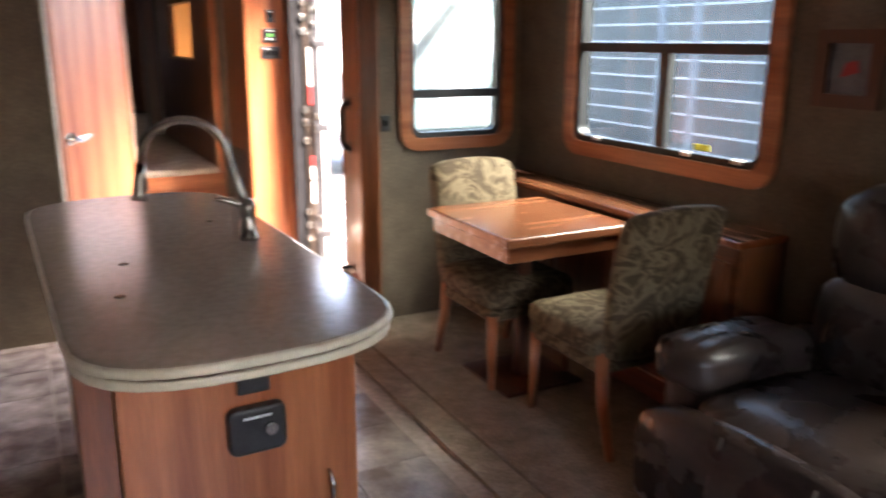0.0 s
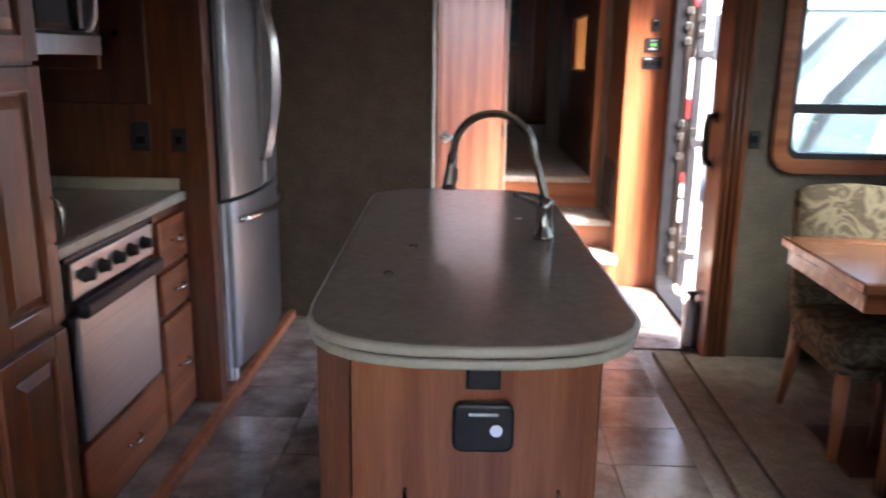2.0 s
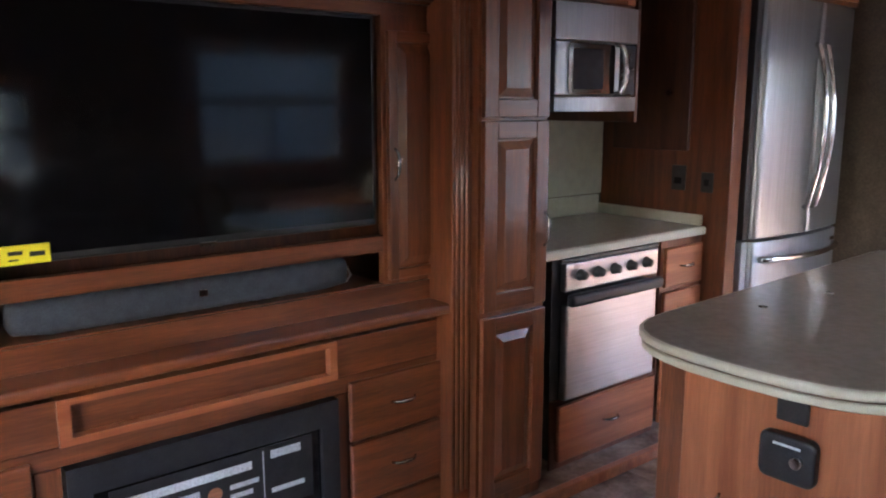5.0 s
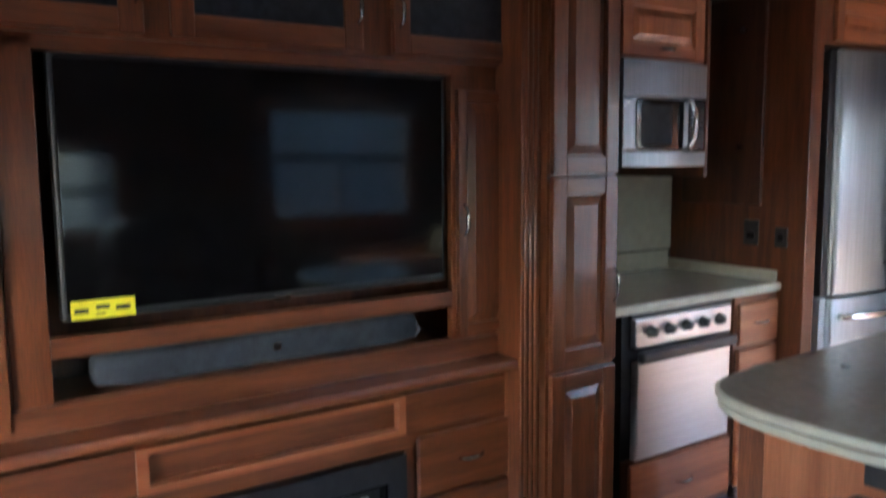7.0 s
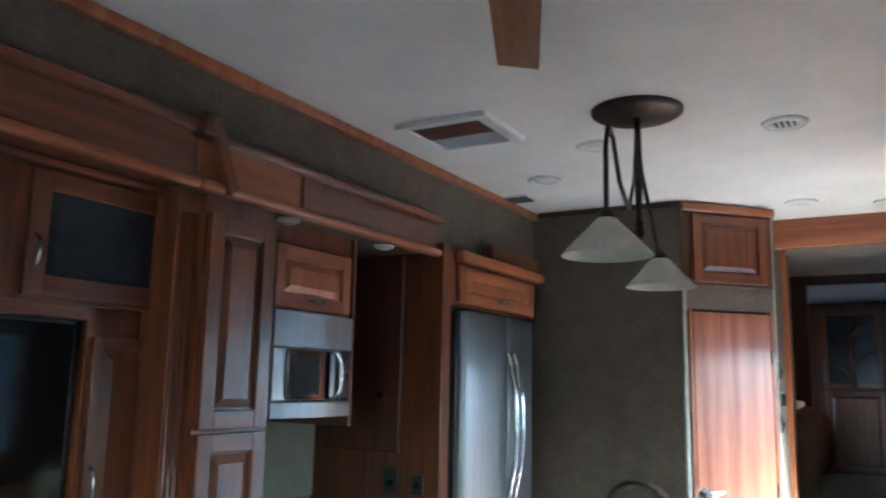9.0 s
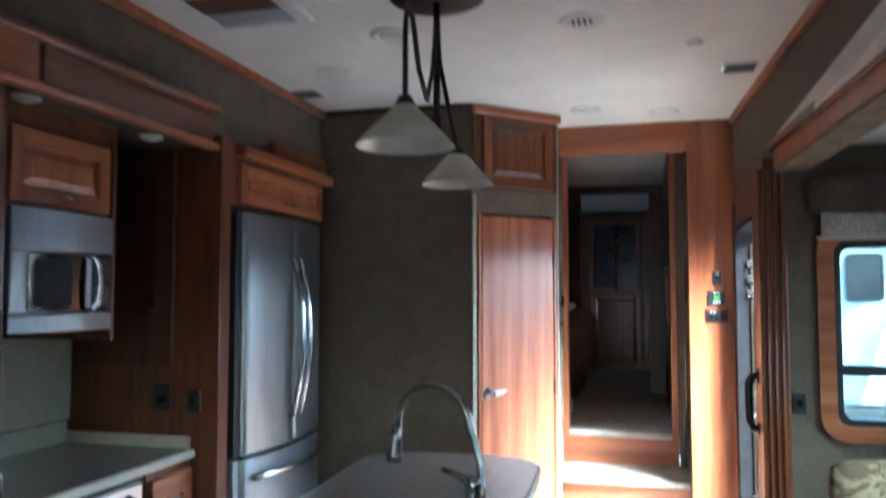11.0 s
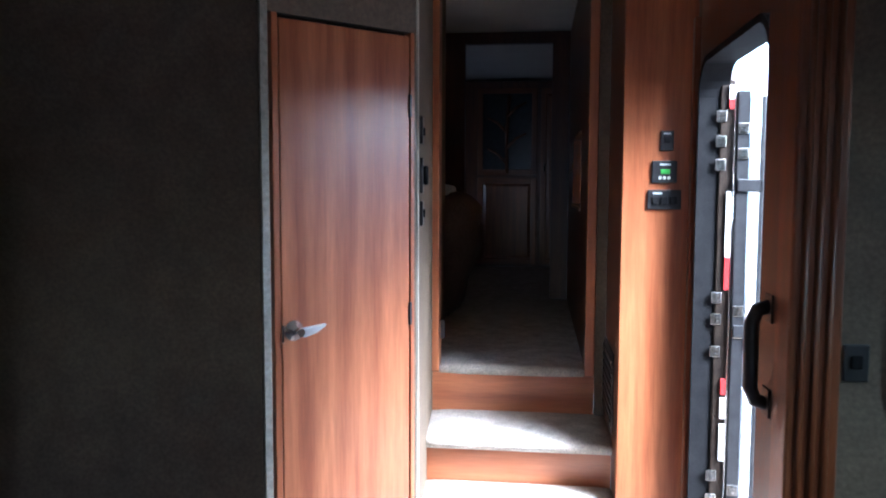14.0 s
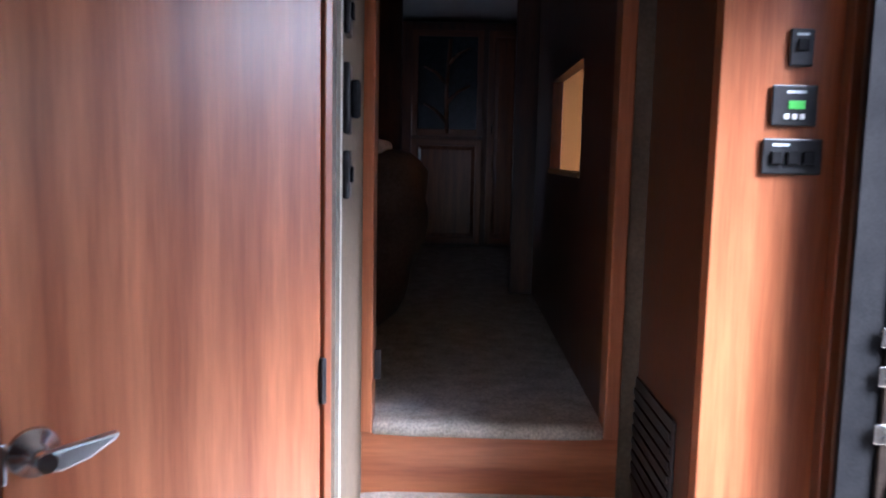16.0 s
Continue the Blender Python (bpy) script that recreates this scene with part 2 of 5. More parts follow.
M_BLIND = bpy.data.materials.new("tan_shade_cloth")
M_BLIND.use_nodes = True
_n, _l = M_BLIND.node_tree.nodes, M_BLIND.node_tree.links
_tl = _n.new("ShaderNodeBsdfTranslucent")
_tl.inputs[0].default_value = (0.30, 0.19, 0.10, 1)
_mx = _n.new("ShaderNodeMixShader")
_mx.inputs[0].default_value = 0.6
_n["Principled BSDF"].inputs["Base Color"].default_value = (0.45, 0.31, 0.18, 1)
_n["Principled BSDF"].inputs["Roughness"].default_value = 0.9
_l.new(_n["Principled BSDF"].outputs[0], _mx.inputs[1])
_l.new(_tl.outputs[0], _mx.inputs[2])
_l.new(_mx.outputs[0], _n["Material Output"].inputs[0])


def damask():
    """Woven floral fabric: swirling bands of gold and olive on brown."""
    m = mat("damask_fabric", (0.2, 0.17, 0.1), 0.8, 0, 0.2)
    n, l = m.node_tree.nodes, m.node_tree.links
    b = n["Principled BSDF"]
    tc = n.new("ShaderNodeTexCoord")
    no = n.new("ShaderNodeTexNoise")
    no.inputs["Scale"].default_value = 9.0
    no.inputs["Detail"].default_value = 4.0
    no.inputs["Distortion"].default_value = 1.6
    l.new(tc.outputs["Object"], no.inputs[0])
    sc = n.new("ShaderNodeMath")
    sc.operation = "MULTIPLY"
    sc.inputs[1].default_value = 28.0
    l.new(no.outputs[0], sc.inputs[0])
    si = n.new("ShaderNodeMath")
    si.operation = "SINE"
    l.new(sc.outputs[0], si.inputs[0])
    mr = n.new("ShaderNodeMapRange")
    mr.inputs[1].default_value, mr.inputs[2].default_value = -0.6, 0.9
    l.new(si.outputs[0], mr.inputs[0])
    ramp = n.new("ShaderNodeValToRGB")
    e = ramp.color_ramp.elements
    e[0].color, e[1].color = (0.078, 0.053, 0.03, 1), (0.19, 0.143, 0.086, 1)
    k = e.new(0.45)
    k.color = (0.14, 0.103, 0.06, 1)
    l.new(mr.outputs[0], ramp.inputs[0])
    l.new(ramp.outputs[0], b.inputs["Base Color"])
    fine = n.new("ShaderNodeTexNoise")
    fine.inputs["Scale"].default_value = 400
    l.new(tc.outputs["Object"], fine.inputs[0])
    bp = n.new("ShaderNodeBump")
    bp.inputs["Strength"].default_value = 0.4
    bp.inputs["Distance"].default_value = 0.002
    l.new(fine.outputs[0], bp.inputs["Height"])
    l.new(bp.outputs[0], b.inputs["Normal"])
    return m


M_DAMASK = damask()


# ---- building helpers ----
def box(bm, x0, x1, y0, y1, z0, z1, b=0.0, seg=2):
    made = bmesh.ops.create_cube(bm, size=1.0, matrix=Matrix.Translation(((x0 + x1) / 2, (y0 + y1) / 2, (z0 + z1) / 2)) @ Matrix.Diagonal((x1 - x0, y1 - y0, z1 - z0, 1)))
    if b:
        edges = list({e for v in made["verts"] for e in v.link_edges})
        bmesh.ops.bevel(bm, geom=edges, offset=b, segments=seg, profile=0.5, affect="EDGES", clamp_overlap=True)
    return bm


def one(x0, x1, y0, y1, z0, z1, b=0.0, seg=2):
    return box(bmesh.new(), x0, x1, y0, y1, z0, z1, b, seg)


def tube(bm, pts, r, n=12):
    """A round rod along the points; r is a radius or one for each point."""
    pts = [Vector(p) for p in pts]
    rs = r if isinstance(r, (list, tuple)) else [r] * len(pts)
    up, rings = None, []
    for i, p in enumerate(pts):
        d = (pts[min(i + 1, len(pts) - 1)] - pts[max(i - 1, 0)]).normalized()
        if up is None:
            up = Vector((0, 0, 1)) if abs(d.z) < 0.9 else Vector((1, 0, 0))
        side = d.cross(up).normalized()
        up = side.cross(d).normalized()
        rings.append([bm.verts.new(p + rs[i] * (math.cos(a) * side + math.sin(a) * up)) for a in [2 * math.pi * k / n for k in range(n)]])
    for a, b in zip(rings, rings[1:]):
        for k in range(n):
            bm.faces.new((a[k], a[(k + 1) % n], b[(k + 1) % n], b[k])).smooth = True
    bm.faces.new(rings[0][::-1])
    bm.faces.new(rings[-1])
    bmesh.ops.recalc_face_normals(bm, faces=bm.faces)
    return bm


def lathe(bm, prof, c=(0, 0, 0), n=28):
    rings = [[bm.verts.new((c[0] + r * math.cos(a), c[1] + r * math.sin(a), c[2] + z)) for a in [2 * math.pi * k / n for k in range(n)]] for r, z in prof]
    for a, b in zip(rings, rings[1:]):
        for k in range(n):
            bm.faces.new((a[k], a[(k + 1) % n], b[(k + 1) % n], b[k])).smooth = True
    if prof[0][0] > 1e-4:
        bm.faces.new(rings[0][::-1])
    if prof[-1][0] > 1e-4:
        bm.faces.new(rings[-1])
    bmesh.ops.recalc_face_normals(bm, faces=bm.faces)
    return bm


def prism(bm, outline, z0, z1, b=0.0):
    low = [bm.verts.new((x, y, z0)) for x, y in outline]
    high = [bm.verts.new((x, y, z1)) for x, y in outline]
    n = len(outline)
    faces = [bm.faces.new(low[::-1]), bm.faces.new(high)]
    faces += [bm.faces.new((low[i], low[(i + 1) % n], high[(i + 1) % n], high[i])) for i in range(n)]
    bmesh.ops.recalc_face_normals(bm, faces=faces)
    if b:
        edges = [e for f in faces[:2] for e in f.edges]
        bmesh.ops.bevel(bm, geom=edges, offset=b, segments=3, profile=0.5, affect="EDGES")
    return bm


def cushion(x0, x1, y0, y1, z0, z1, r=0.05, puff=0.02, cuts=5):
    """A padded block: rounded edges, and faces that swell in the middle."""
    bm = bmesh.new()
    box(bm, x0, x1, y0, y1, z0, z1)
    bmesh.ops.subdivide_edges(bm, edges=bm.edges[:], cuts=cuts, use_grid_fill=True)
    c = Vector(((x0 + x1) / 2, (y0 + y1) / 2, (z0 + z1) / 2))
    h = Vector(((x1 - x0) / 2, (y1 - y0) / 2, (z1 - z0) / 2))
    for v in bm.verts:
        q = v.co - c
        inner = Vector([max(-hh + r, min(hh - r, qq)) for qq, hh in zip(q, h)])
        d = q - inner
        if d.length > 1e-6:
            d = d.normalized() * r
        u = [1 - min(1, abs(qq) / hh) ** 2 for qq, hh in zip(q, h)]
        swell = Vector([0, 0, 0])
        for i in range(3):
            if abs(abs(q[i]) - h[i]) < 1e-5:
                o = [u[j] for j in range(3) if j != i]
                swell[i] = math.copysign(puff * o[0] * o[1], q[i])
        v.co = c + inner + d + swell
    for f in bm.faces:
        f.smooth = True
    bmesh.ops.recalc_face_normals(bm, faces=bm.faces)
    return bm


def part(name, bm, material, parent=None, label=""):
    me = bpy.data.meshes.new(name)
    bm.to_mesh(me)
    bm.free()
    me.materials.append(material)
    ob = new(name, me)
    if parent:
        ob.parent = parent
    if label:
        ob["label"] = label
    return ob


def thing(name, m, label, category, group="", kind=""):
    """An Empty at the thing's base; its front looks along local -y."""
    ob = new(name)
    ob.empty_display_size = 0.1
    ob.matrix_world = m
    return tagged(ob, label, category, group, kind)


def structure(name, bm, material, label, category="wall"):
    return tagged(part(name, bm, material), label, category, kind="structure")


def bow_pull(parent, x, z, length=0.1, upright=False, y=0.0, material=None):
    """A bowed cabinet pull that stands off the face at local y."""
    pts = []
    for k in range(9):
        s = k / 8 - 0.5
        out = y - 0.004 - 0.024 * (1 - (2 * s) ** 4)
        pts.append((x, out, z + s * length) if upright else (x + s * length, out, z))
    h = part("handle", tube(bmesh.new(), pts, [0.004 + 0.003 * (1 - abs(k / 4 - 1)) for k in range(9)], 8), material or M_NICKEL, parent, "brushed nickel bow handle")
    return h


def raised_door(parent, x0, x1, z0, z1, y=0.0, thick=0.02, stile=0.055, panel=None, wood=None, name="door", woodh=None):
    """A frame-and-panel door; the front of its frame lies at local y - thick."""
    wood, woodh = wood or M_WOOD, woodh or M_WOODH
    p = bmesh.new()
    d = part(name, p, wood if panel is None else panel, parent, "" if panel is None else "cabinet door with smoked glass panel")
    p = bmesh.new()
    for a, b in ((x0, x0 + stile), (x1 - stile, x1)):
        part("stile", one(a, b, y - thick, y, z0, z1, 0.004, 2), wood, d)
    for a, b in ((z0, z0 + stile), (z1 - stile, z1)):
        part("rail", one(x0 + stile - 0.001, x1 - stile + 0.001, y - thick + 0.001, y, a, b, 0.004, 2), woodh, d)
    a0, a1, c0, c1 = x0 + stile, x1 - stile, z0 + stile, z1 - stile
    if panel is not None:
        box(p, a0 - 0.003, a1 + 0.003, y - thick * 0.55, y - thick * 0.25, c0 - 0.003, c1 + 0.003)
        p.to_mesh(d.data)
        p.free()
        return d
    s = min(0.035, (a1 - a0) / 4, (c1 - c0) / 4)
    lo, hi = y - thick * 0.3, y - thick * 0.9
    ring = lambda m, yy: [p.verts.new(v) for v in ((a0 + m, yy, c0 + m), (a1 - m, yy, c0 + m), (a1 - m, yy, c1 - m), (a0 + m, yy, c1 - m))]
    r0, r1, r2 = ring(0.0, lo), ring(0.008, lo), ring(s, hi)
    for u, v in ((r0, r1), (r1, r2)):
        for k in range(4):
            p.faces.new((u[k], u[(k + 1) % 4], v[(k + 1) % 4], v[k]))
    p.faces.new(r2)
    back = ring(0.0, y)
    for k in range(4):
        p.faces.new((back[k], back[(k + 1) % 4], r0[(k + 1) % 4], r0[k]))
    p.faces.new(back[::-1])
    bmesh.ops.recalc_face_normals(p, faces=p.faces)
    p.to_mesh(d.data)
    p.free()
    return d


def drawer_front(parent, x0, x1, z0, z1, y=0.0, thick=0.02, pull=True):
    bm = one(x0, x1, y - thick, y, z0, z1, 0.007, 3)
    d = part("drawer_front", bm, M_LAMH if parent.get("lam") else M_WOODH, parent)
    if pull:
        bow_pull(d, (x0 + x1) / 2, (z0 + z1) / 2 + 0.005, 0.095, y=y - thick)
    return d


def rounded_rect(x0, x1, z0, z1, r, n=6):
    pts = []
    for cx, cz, a0 in ((x1 - r, z1 - r, 0), (x0 + r, z1 - r, 90), (x0 + r, z0 + r, 180), (x1 - r, z0 + r, 270)):
        for k in range(n + 1):
            a = radians(a0 + 90 * k / n)
            pts.append((cx + r * math.cos(a), cz + r * math.sin(a)))
    return pts


def ring_frame(outer, inner, y0, y1):
    """A flat frame between two outlines of as many points, in local x and z, from y0 (front) to y1."""
    bm = bmesh.new()
    rows = [[bm.verts.new((x, y, z)) for x, z in o] for o, y in ((outer, y0), (inner, y0), (inner, y1), (outer, y1))]
    n = len(outer)
    for a, b in ((0, 1), (1, 2), (2, 3), (3, 0)):
        for k in range(n):
            bm.faces.new((rows[a][k], rows[a][(k + 1) % n], rows[b][(k + 1) % n], rows[b][k]))
    bmesh.ops.recalc_face_normals(bm, faces=bm.faces)
    return bm


# ---- the shell ----
CEIL = 2.60
XL, XR = -0.88, 1.42          # the coach's side walls, inside
XSL, XSR = -1.52, 2.37        # the outer walls of the two slide-outs
YB, YF = -2.2, 3.645           # rear wall, and the wall before the bath


def slab(name, x0, x1, y0, y1, z0, z1, material, label, category="wall", b=0.0):
    return structure(name, one(x0, x1, y0, y1, z0, z1, b), material, label, category)


slab("subfloor", XSL - 0.1, XSR + 0.1, YB - 0.1, 4.42, -0.12, -0.012, M_GROUT, "plywood underlay beneath the vinyl floor", "floor")
slab("ceiling", XL - 0.1, XR + 0.55, YB - 0.1, 4.46, CEIL, CEIL + 0.08, M_CEIL, "off-white textured vinyl ceiling of the living area", "ceiling")

slab("wall_left_upper", XL - 0.06, XL, YB, YF, 2.19, CEIL, M_WALL, "mottled olive wallpaper above the kitchen slide-out")
slab("wall_right_upper", XR, XR + 0.06, YB, 4.42, 2.16, CEIL, M_WALL, "mottled olive wallpaper above the dinette slide-out")
slab("wall_slide_left", XSL - 0.08, XSL, YB, YF, 0, 2.3, M_WALL, "outer wall of the kitchen slide-out")
slab("ceiling_slide_left", XSL - 0.05, XL - 0.003, YB, YF, 2.22, 2.30, M_CEIL, "off-white ceiling of the kitchen slide-out", "ceiling")
slab("ceiling_slide_right", XR + 0.062, XSR + 0.08, YB, 3.24, 2.19, 2.27, M_CEIL, "off-white ceiling of the dinette slide-out", "ceiling")
slab("wall_front", XSL - 0.05, -0.008, YF, YF + 0.05, 0, CEIL, M_WALL, "dark olive mottled wallpaper wall beside the refrigerator")
slab("wall_entry_front", XR, XR + 0.05, 4.37, 5.05, 0, CEIL, M_WALL, "wall forward of the entry door")


def holed(name, m, length, z0, z1, thick, holes, material, label):
    """A wall along local x from 0 to length with rectangular holes (x0, x1, z0, z1)."""
    bm = bmesh.new()
    xs = sorted({0.0, length, *[h[0] for h in holes], *[h[1] for h in holes]})
    for a, b in zip(xs, xs[1:]):
        cuts = sorted([(h[2], h[3]) for h in holes if h[0] <= a + 1e-6 and h[1] >= b - 1e-6])
        lo = z0
        for c, d in cuts:
            if c > lo:
                box(bm, a, b, 0, thick, lo, c)
            lo = d
        if z1 > lo:
            box(bm, a, b, 0, thick, lo, z1)
    bmesh.ops.remove_doubles(bm, verts=bm.verts[:], dist=0.0002)
    ob = structure(name, bm, material, label)
    ob.matrix_world = m
    return ob


# unglazed hole behind the camera, added as fill light for the room
holed("wall_rear", pose(XSR + 0.1, YB, 0, 0, 0, 180), XSR - XSL + 0.2, 0, CEIL, 0.1, [(1.45, 2.45, 0.85, 1.6)], M_WALL, "olive wallpapered rear wall with an unseen opening added for light")
# right slide: outer wall looks to -x; local x runs towards -y
WB = (1.46, 2.64, 1.02, 1.95)     # dinette window: y0, y1, z0, z1
WC = (-0.35, 0.40, 1.02, 1.55)    # window behind the recliner
holed("wall_slide_right", pose(XSR, 3.24, 0, 0, 0, -90), 3.24 - YB, 0, 2.19, 0.08,
      [(3.24 - w[1], 3.24 - w[0], w[2], w[3]) for w in (WB, WC)], M_WALL, "olive wallpapered outer wall of the dinette slide-out")
WA = (1.68, 2.243, 1.0, 1.78)   # end wall window: x0, x1, z0, z1
YE = 3.16
holed("wall_slide_end", pose(XR + 0.08, YE, 0), XSR - XR - 0.082, 0, 2.19, 0.07, [(WA[0] - XR - 0.08, WA[1] - XR - 0.08, WA[2], WA[3])], M_WALL,
      "olive mottled wallpaper end wall of the dinette slide-out")
# entry wall: looks to -x, from the slide to the pillar
holed("wall_entry", pose(XR, 4.37, 0, 0, 0, -90), 4.37 - 3.24, 0, 2.16, 0.06, [(0.03, 0.94, 0, 1.93)], M_DARK_OR_SHADED_WOOD, "dark wood-trimmed wall around the entry door")
slab("wall_right_rear", XR, XR + 0.06, YB, YB + 0.3, 0, 2.16, M_WALL, "coach wall behind the dinette slide-out")


# ---- floor finishes ----
slab("carpet_slide", 1.30, XSR, YB, YE, -0.012, 0.012, M_CARPET, "brown low-pile carpet of the dinette slide-out", "floor", 0.004)
slab("carpet_strip", 1.155, 1.288, YB, YE + 0.06, -0.012, 0.008, M_CARPET, "brown carpet strip along the slide-out edge", "floor", 0.004)
slab("slide_floor_left", XSL, -0.80, YB, YF, -0.012, 0.03, M_TILE, "brown vinyl floor of the kitchen slide-out", "floor")
slab("trim_floor_left", -0.80, -0.765, 0.4, YF, -0.012, 0.042, M_LAMH, "cherry wood floor trim along the kitchen slide-out", "trim", 0.005)
slab("trim_ceiling_left", XL, XL + 0.03, YB, YF, CEIL - 0.045, CEIL - 0.002, M_LAM, "cherry wood crown trim under the ceiling", "trim", 0.006)
slab("trim_ceiling_right", XR - 0.03, XR, YB, 4.36, CEIL - 0.045, CEIL - 0.002, M_LAM, "cherry wood crown trim under the ceiling", "trim", 0.006)
slab("trim_ceiling_front", XL + 0.032, -0.05, YF - 0.025, YF, CEIL - 0.035, CEIL - 0.002, M_DARK_OR_SHADED_WOOD, "thin wood crown trim under the ceiling", "trim", 0.005)
slab("trim_slide_header", XR - 0.022, XR - 0.001, YB, 3.22, 2.10, 2.20, M_LAM, "cherry header over the dinette slide-out opening", "trim", 0.012)
slab("trim_slide_header_cap", XR - 0.047, XR - 0.023, YB, 3.20, 2.185, 2.23, M_WOOD, "moulded cap of the slide-out header", "trim", 0.012)
slab("trim_slide_soffit", XR - 0.03, XR + 0.10, YB, 3.155, 2.085, 2.098, M_CARPET, "soffit seal under the slide-out header", "trim")

# the wall over the dinette opening runs slightly askew to the coach
SKEW = pose(XR, 4.36, 0) @ pose(0, 0, 0, 0, 0, 3.2) @ pose(-XR, -4.36, 0)
for nm in ("wall_right_upper", "trim_ceiling_right", "trim_slide_header", "trim_slide_header_cap", "trim_slide_soffit"):
    bpy.data.objects[nm].matrix_world = SKEW


def fluted_post(name, x0, x1, y0, y1, z0, z1, material, label, axis="y"):
    bm = one(x0, x1, y0, y1, z0, z1, 0.006)
    for k in range(3):
        c = x0 + (x1 - x0) * (k + 1) / 4
        tube(bm, [(c, y0 - 0.001, z0 + 0.02), (c, y0 - 0.001, z1 - 0.02)], 0.008, 8)
    return structure(name, bm, material, label, "trim")


fluted_post("trim_slide_post", XR - 0.035, XR + 0.078, YE - 0.02, YE + 0.09, 0, 2.098, M_WOOD, "fluted dark cherry post at the slide-out corner")
# the casing turns from the daylight; its shade is in the darker colour
fluted_post("trim_entry_casing", XR - 0.03, XR - 0.002, 3.255, 3.40, 0, 2.12, M_DARK_OR_SHADED_WOOD, "cherry casing beside the entry door, darkened in colour for shade")

# pillar with the switches, forward of the entry door
slab("wall_pillar", 1.151, XR, 4.42, 4.47, 0, CEIL, M_LAM, "bright cherry laminate panel beside the entry door", b=0.003)
# same laminate as the pillar, with the stairwell shade in its colour
slab("wall_pillar_side", 1.151, 1.19, 4.472, 5.02, 0, CEIL, M_DARK_OR_SHADED_WOOD, "cherry laminate side of the stairwell, shade put into its colour")
slab("trim_pillar_edge", 1.398, XR + 0.02, 4.375, 4.418, 0, 2.1, M_WOOD, "cherry door jamb trim", "trim", 0.005)

# diagonal wall with the bath door
DIAG = pose(-0.006, 3.652, 0, 0, 0, 45.5)
DL = 0.59
holed("wall_diagonal", DIAG, DL, 0, CEIL, 0.05, [(0.03, 0.578, 0, 2.0)], M_WALL, "olive wallpaper around the slim bath door")
for nm, a, b in (("trim_door_left", 0.038, 0.060), ("trim_door_right", 0.560, 0.577)):
    t_ = structure(nm, one(a, b, -0.008, 0.03, 0, 1.998, 0.003), M_LAM, "narrow cherry jamb along the bath door", "trim")
    t_.matrix_world = DIAG
t_ = structure("trim_door_back", one(0.031, 0.577, 0.032, 0.048, 0, 1.998), M_RUBBER, "dark rebate behind the bath door", "trim")
t_.matrix_world = DIAG
t_ = structure("trim_wall_corner", one(0.0, 0.027, -0.009, 0.0, 0, 2.1, 0.003), M_PALETRIM, "pale metal corner strip of the wallpapered wall", "trim")
t_.matrix_world = DIAG
# bath door
bath = thing("door_1", DIAG, "closed slab door of orange cherry laminate with lever handle", "door", kind="structure")
slab_door = part("door_leaf", one(0.064, 0.555, -0.006, 0.028, 0.02, 1.985, 0.003), M_LAM, bath)
lever = part("lever_handle", prism(bmesh.new(), [(0.102, -0.013), (0.119, -0.016), (0.155, -0.008), (0.19, 0.010), (0.194, 0.017), (0.19, 0.02), (0.135, 0.016), (0.102, 0.013)], 0.044, 0.058, 0.004), M_STEEL, slab_door, "satin steel wedge lever handle")
lever.matrix_local = pose(0, 0, 1.02, 90, 0, 0)
part("rosette", lathe(bmesh.new(), [(0.0, 0.03), (0.014, 0.03), (0.016, 0.012), (0.032, 0.008), (0.034, 0.0), (0.0, 0.0)], n=24), M_CHROME, slab_door, "round chrome rosette").matrix_local = pose(0.102, -0.006, 1.02, 90, 0, 0)
part("neck", tube(bmesh.new(), [(0.102, -0.03, 1.02), (0.102, -0.06, 1.02)], 0.013), M_CHROME, slab_door)
part("latch_plate", one(0.0605, 0.068, -0.011, 0.01, 0.985, 1.04, 0.002), M_CHROME, slab_door)
for z in (0.28, 1.03, 1.75):
    part("hinge", one(0.552, 0.562, -0.014, -0.004, z - 0.04, z + 0.04, 0.002), M_BLACK, slab_door, "small black hinge")

over = thing("overhead_cabinet", DIAG @ pose(0.0, -0.002, 2.13), "small cherry cabinet above the bath door", "cabinet")
part("body", one(0, 0.585, -0.012, 0.0, 0, 0.455, 0.004), M_DARK_OR_SHADED_WOOD, over)
raised_door(over, 0.06, 0.535, 0.02, 0.40, -0.012)
part("crown", one(-0.01, 0.595, -0.045, -0.012, 0.412, 0.462, 0.012, 3), M_LAMH, over)

# stairwell and the upper hall
structure("wall_stair_left", prism(bmesh.new(), [(0.365, 4.092), (0.408, 4.085), (0.343, 5.0), (0.293, 5.0)], 0, CEIL - 0.001), M_WALL, "olive wallpaper wall with wall controls beside the stairs")
slab("trim_stair_corner", 0.402, 0.414, 4.074, 4.094, 0, CEIL - 0.05, M_EDGE, "pale corner strip beside the bath door", "trim")
slab("wall_stair_right_return", 1.102, 1.150, 4.985, 5.009, 0.4, CEIL, M_WALL, "olive wallpaper return beside the hall doorway")
slab("trim_stair_header", 0.37, 1.15, 4.40, 4.455, 2.42, CEIL - 0.003, M_LAMH, "cherry header above the stairs", "trim", 0.006)
slab("ceiling_hall", -1.2, 2.3, 4.462, 11.0, 2.62, 2.70, M_CEIL, "off-white ceiling of the upper hall and bedroom", "ceiling")
for nm, a, b in (("trim_hall_left", 0.325, 0.377), ("trim_hall_right", 1.056, 1.1)):
    slab(nm, a, b, 4.975, 5.07, 0.6, 2.619, M_LAM, "cherry casing of the hall doorway", "trim", 0.005)
slab("wall_hall_left", 0.23, 0.28, 5.07, 6.05, 0.6, 2.619, M_WALL, "dark wall of the upper hall")
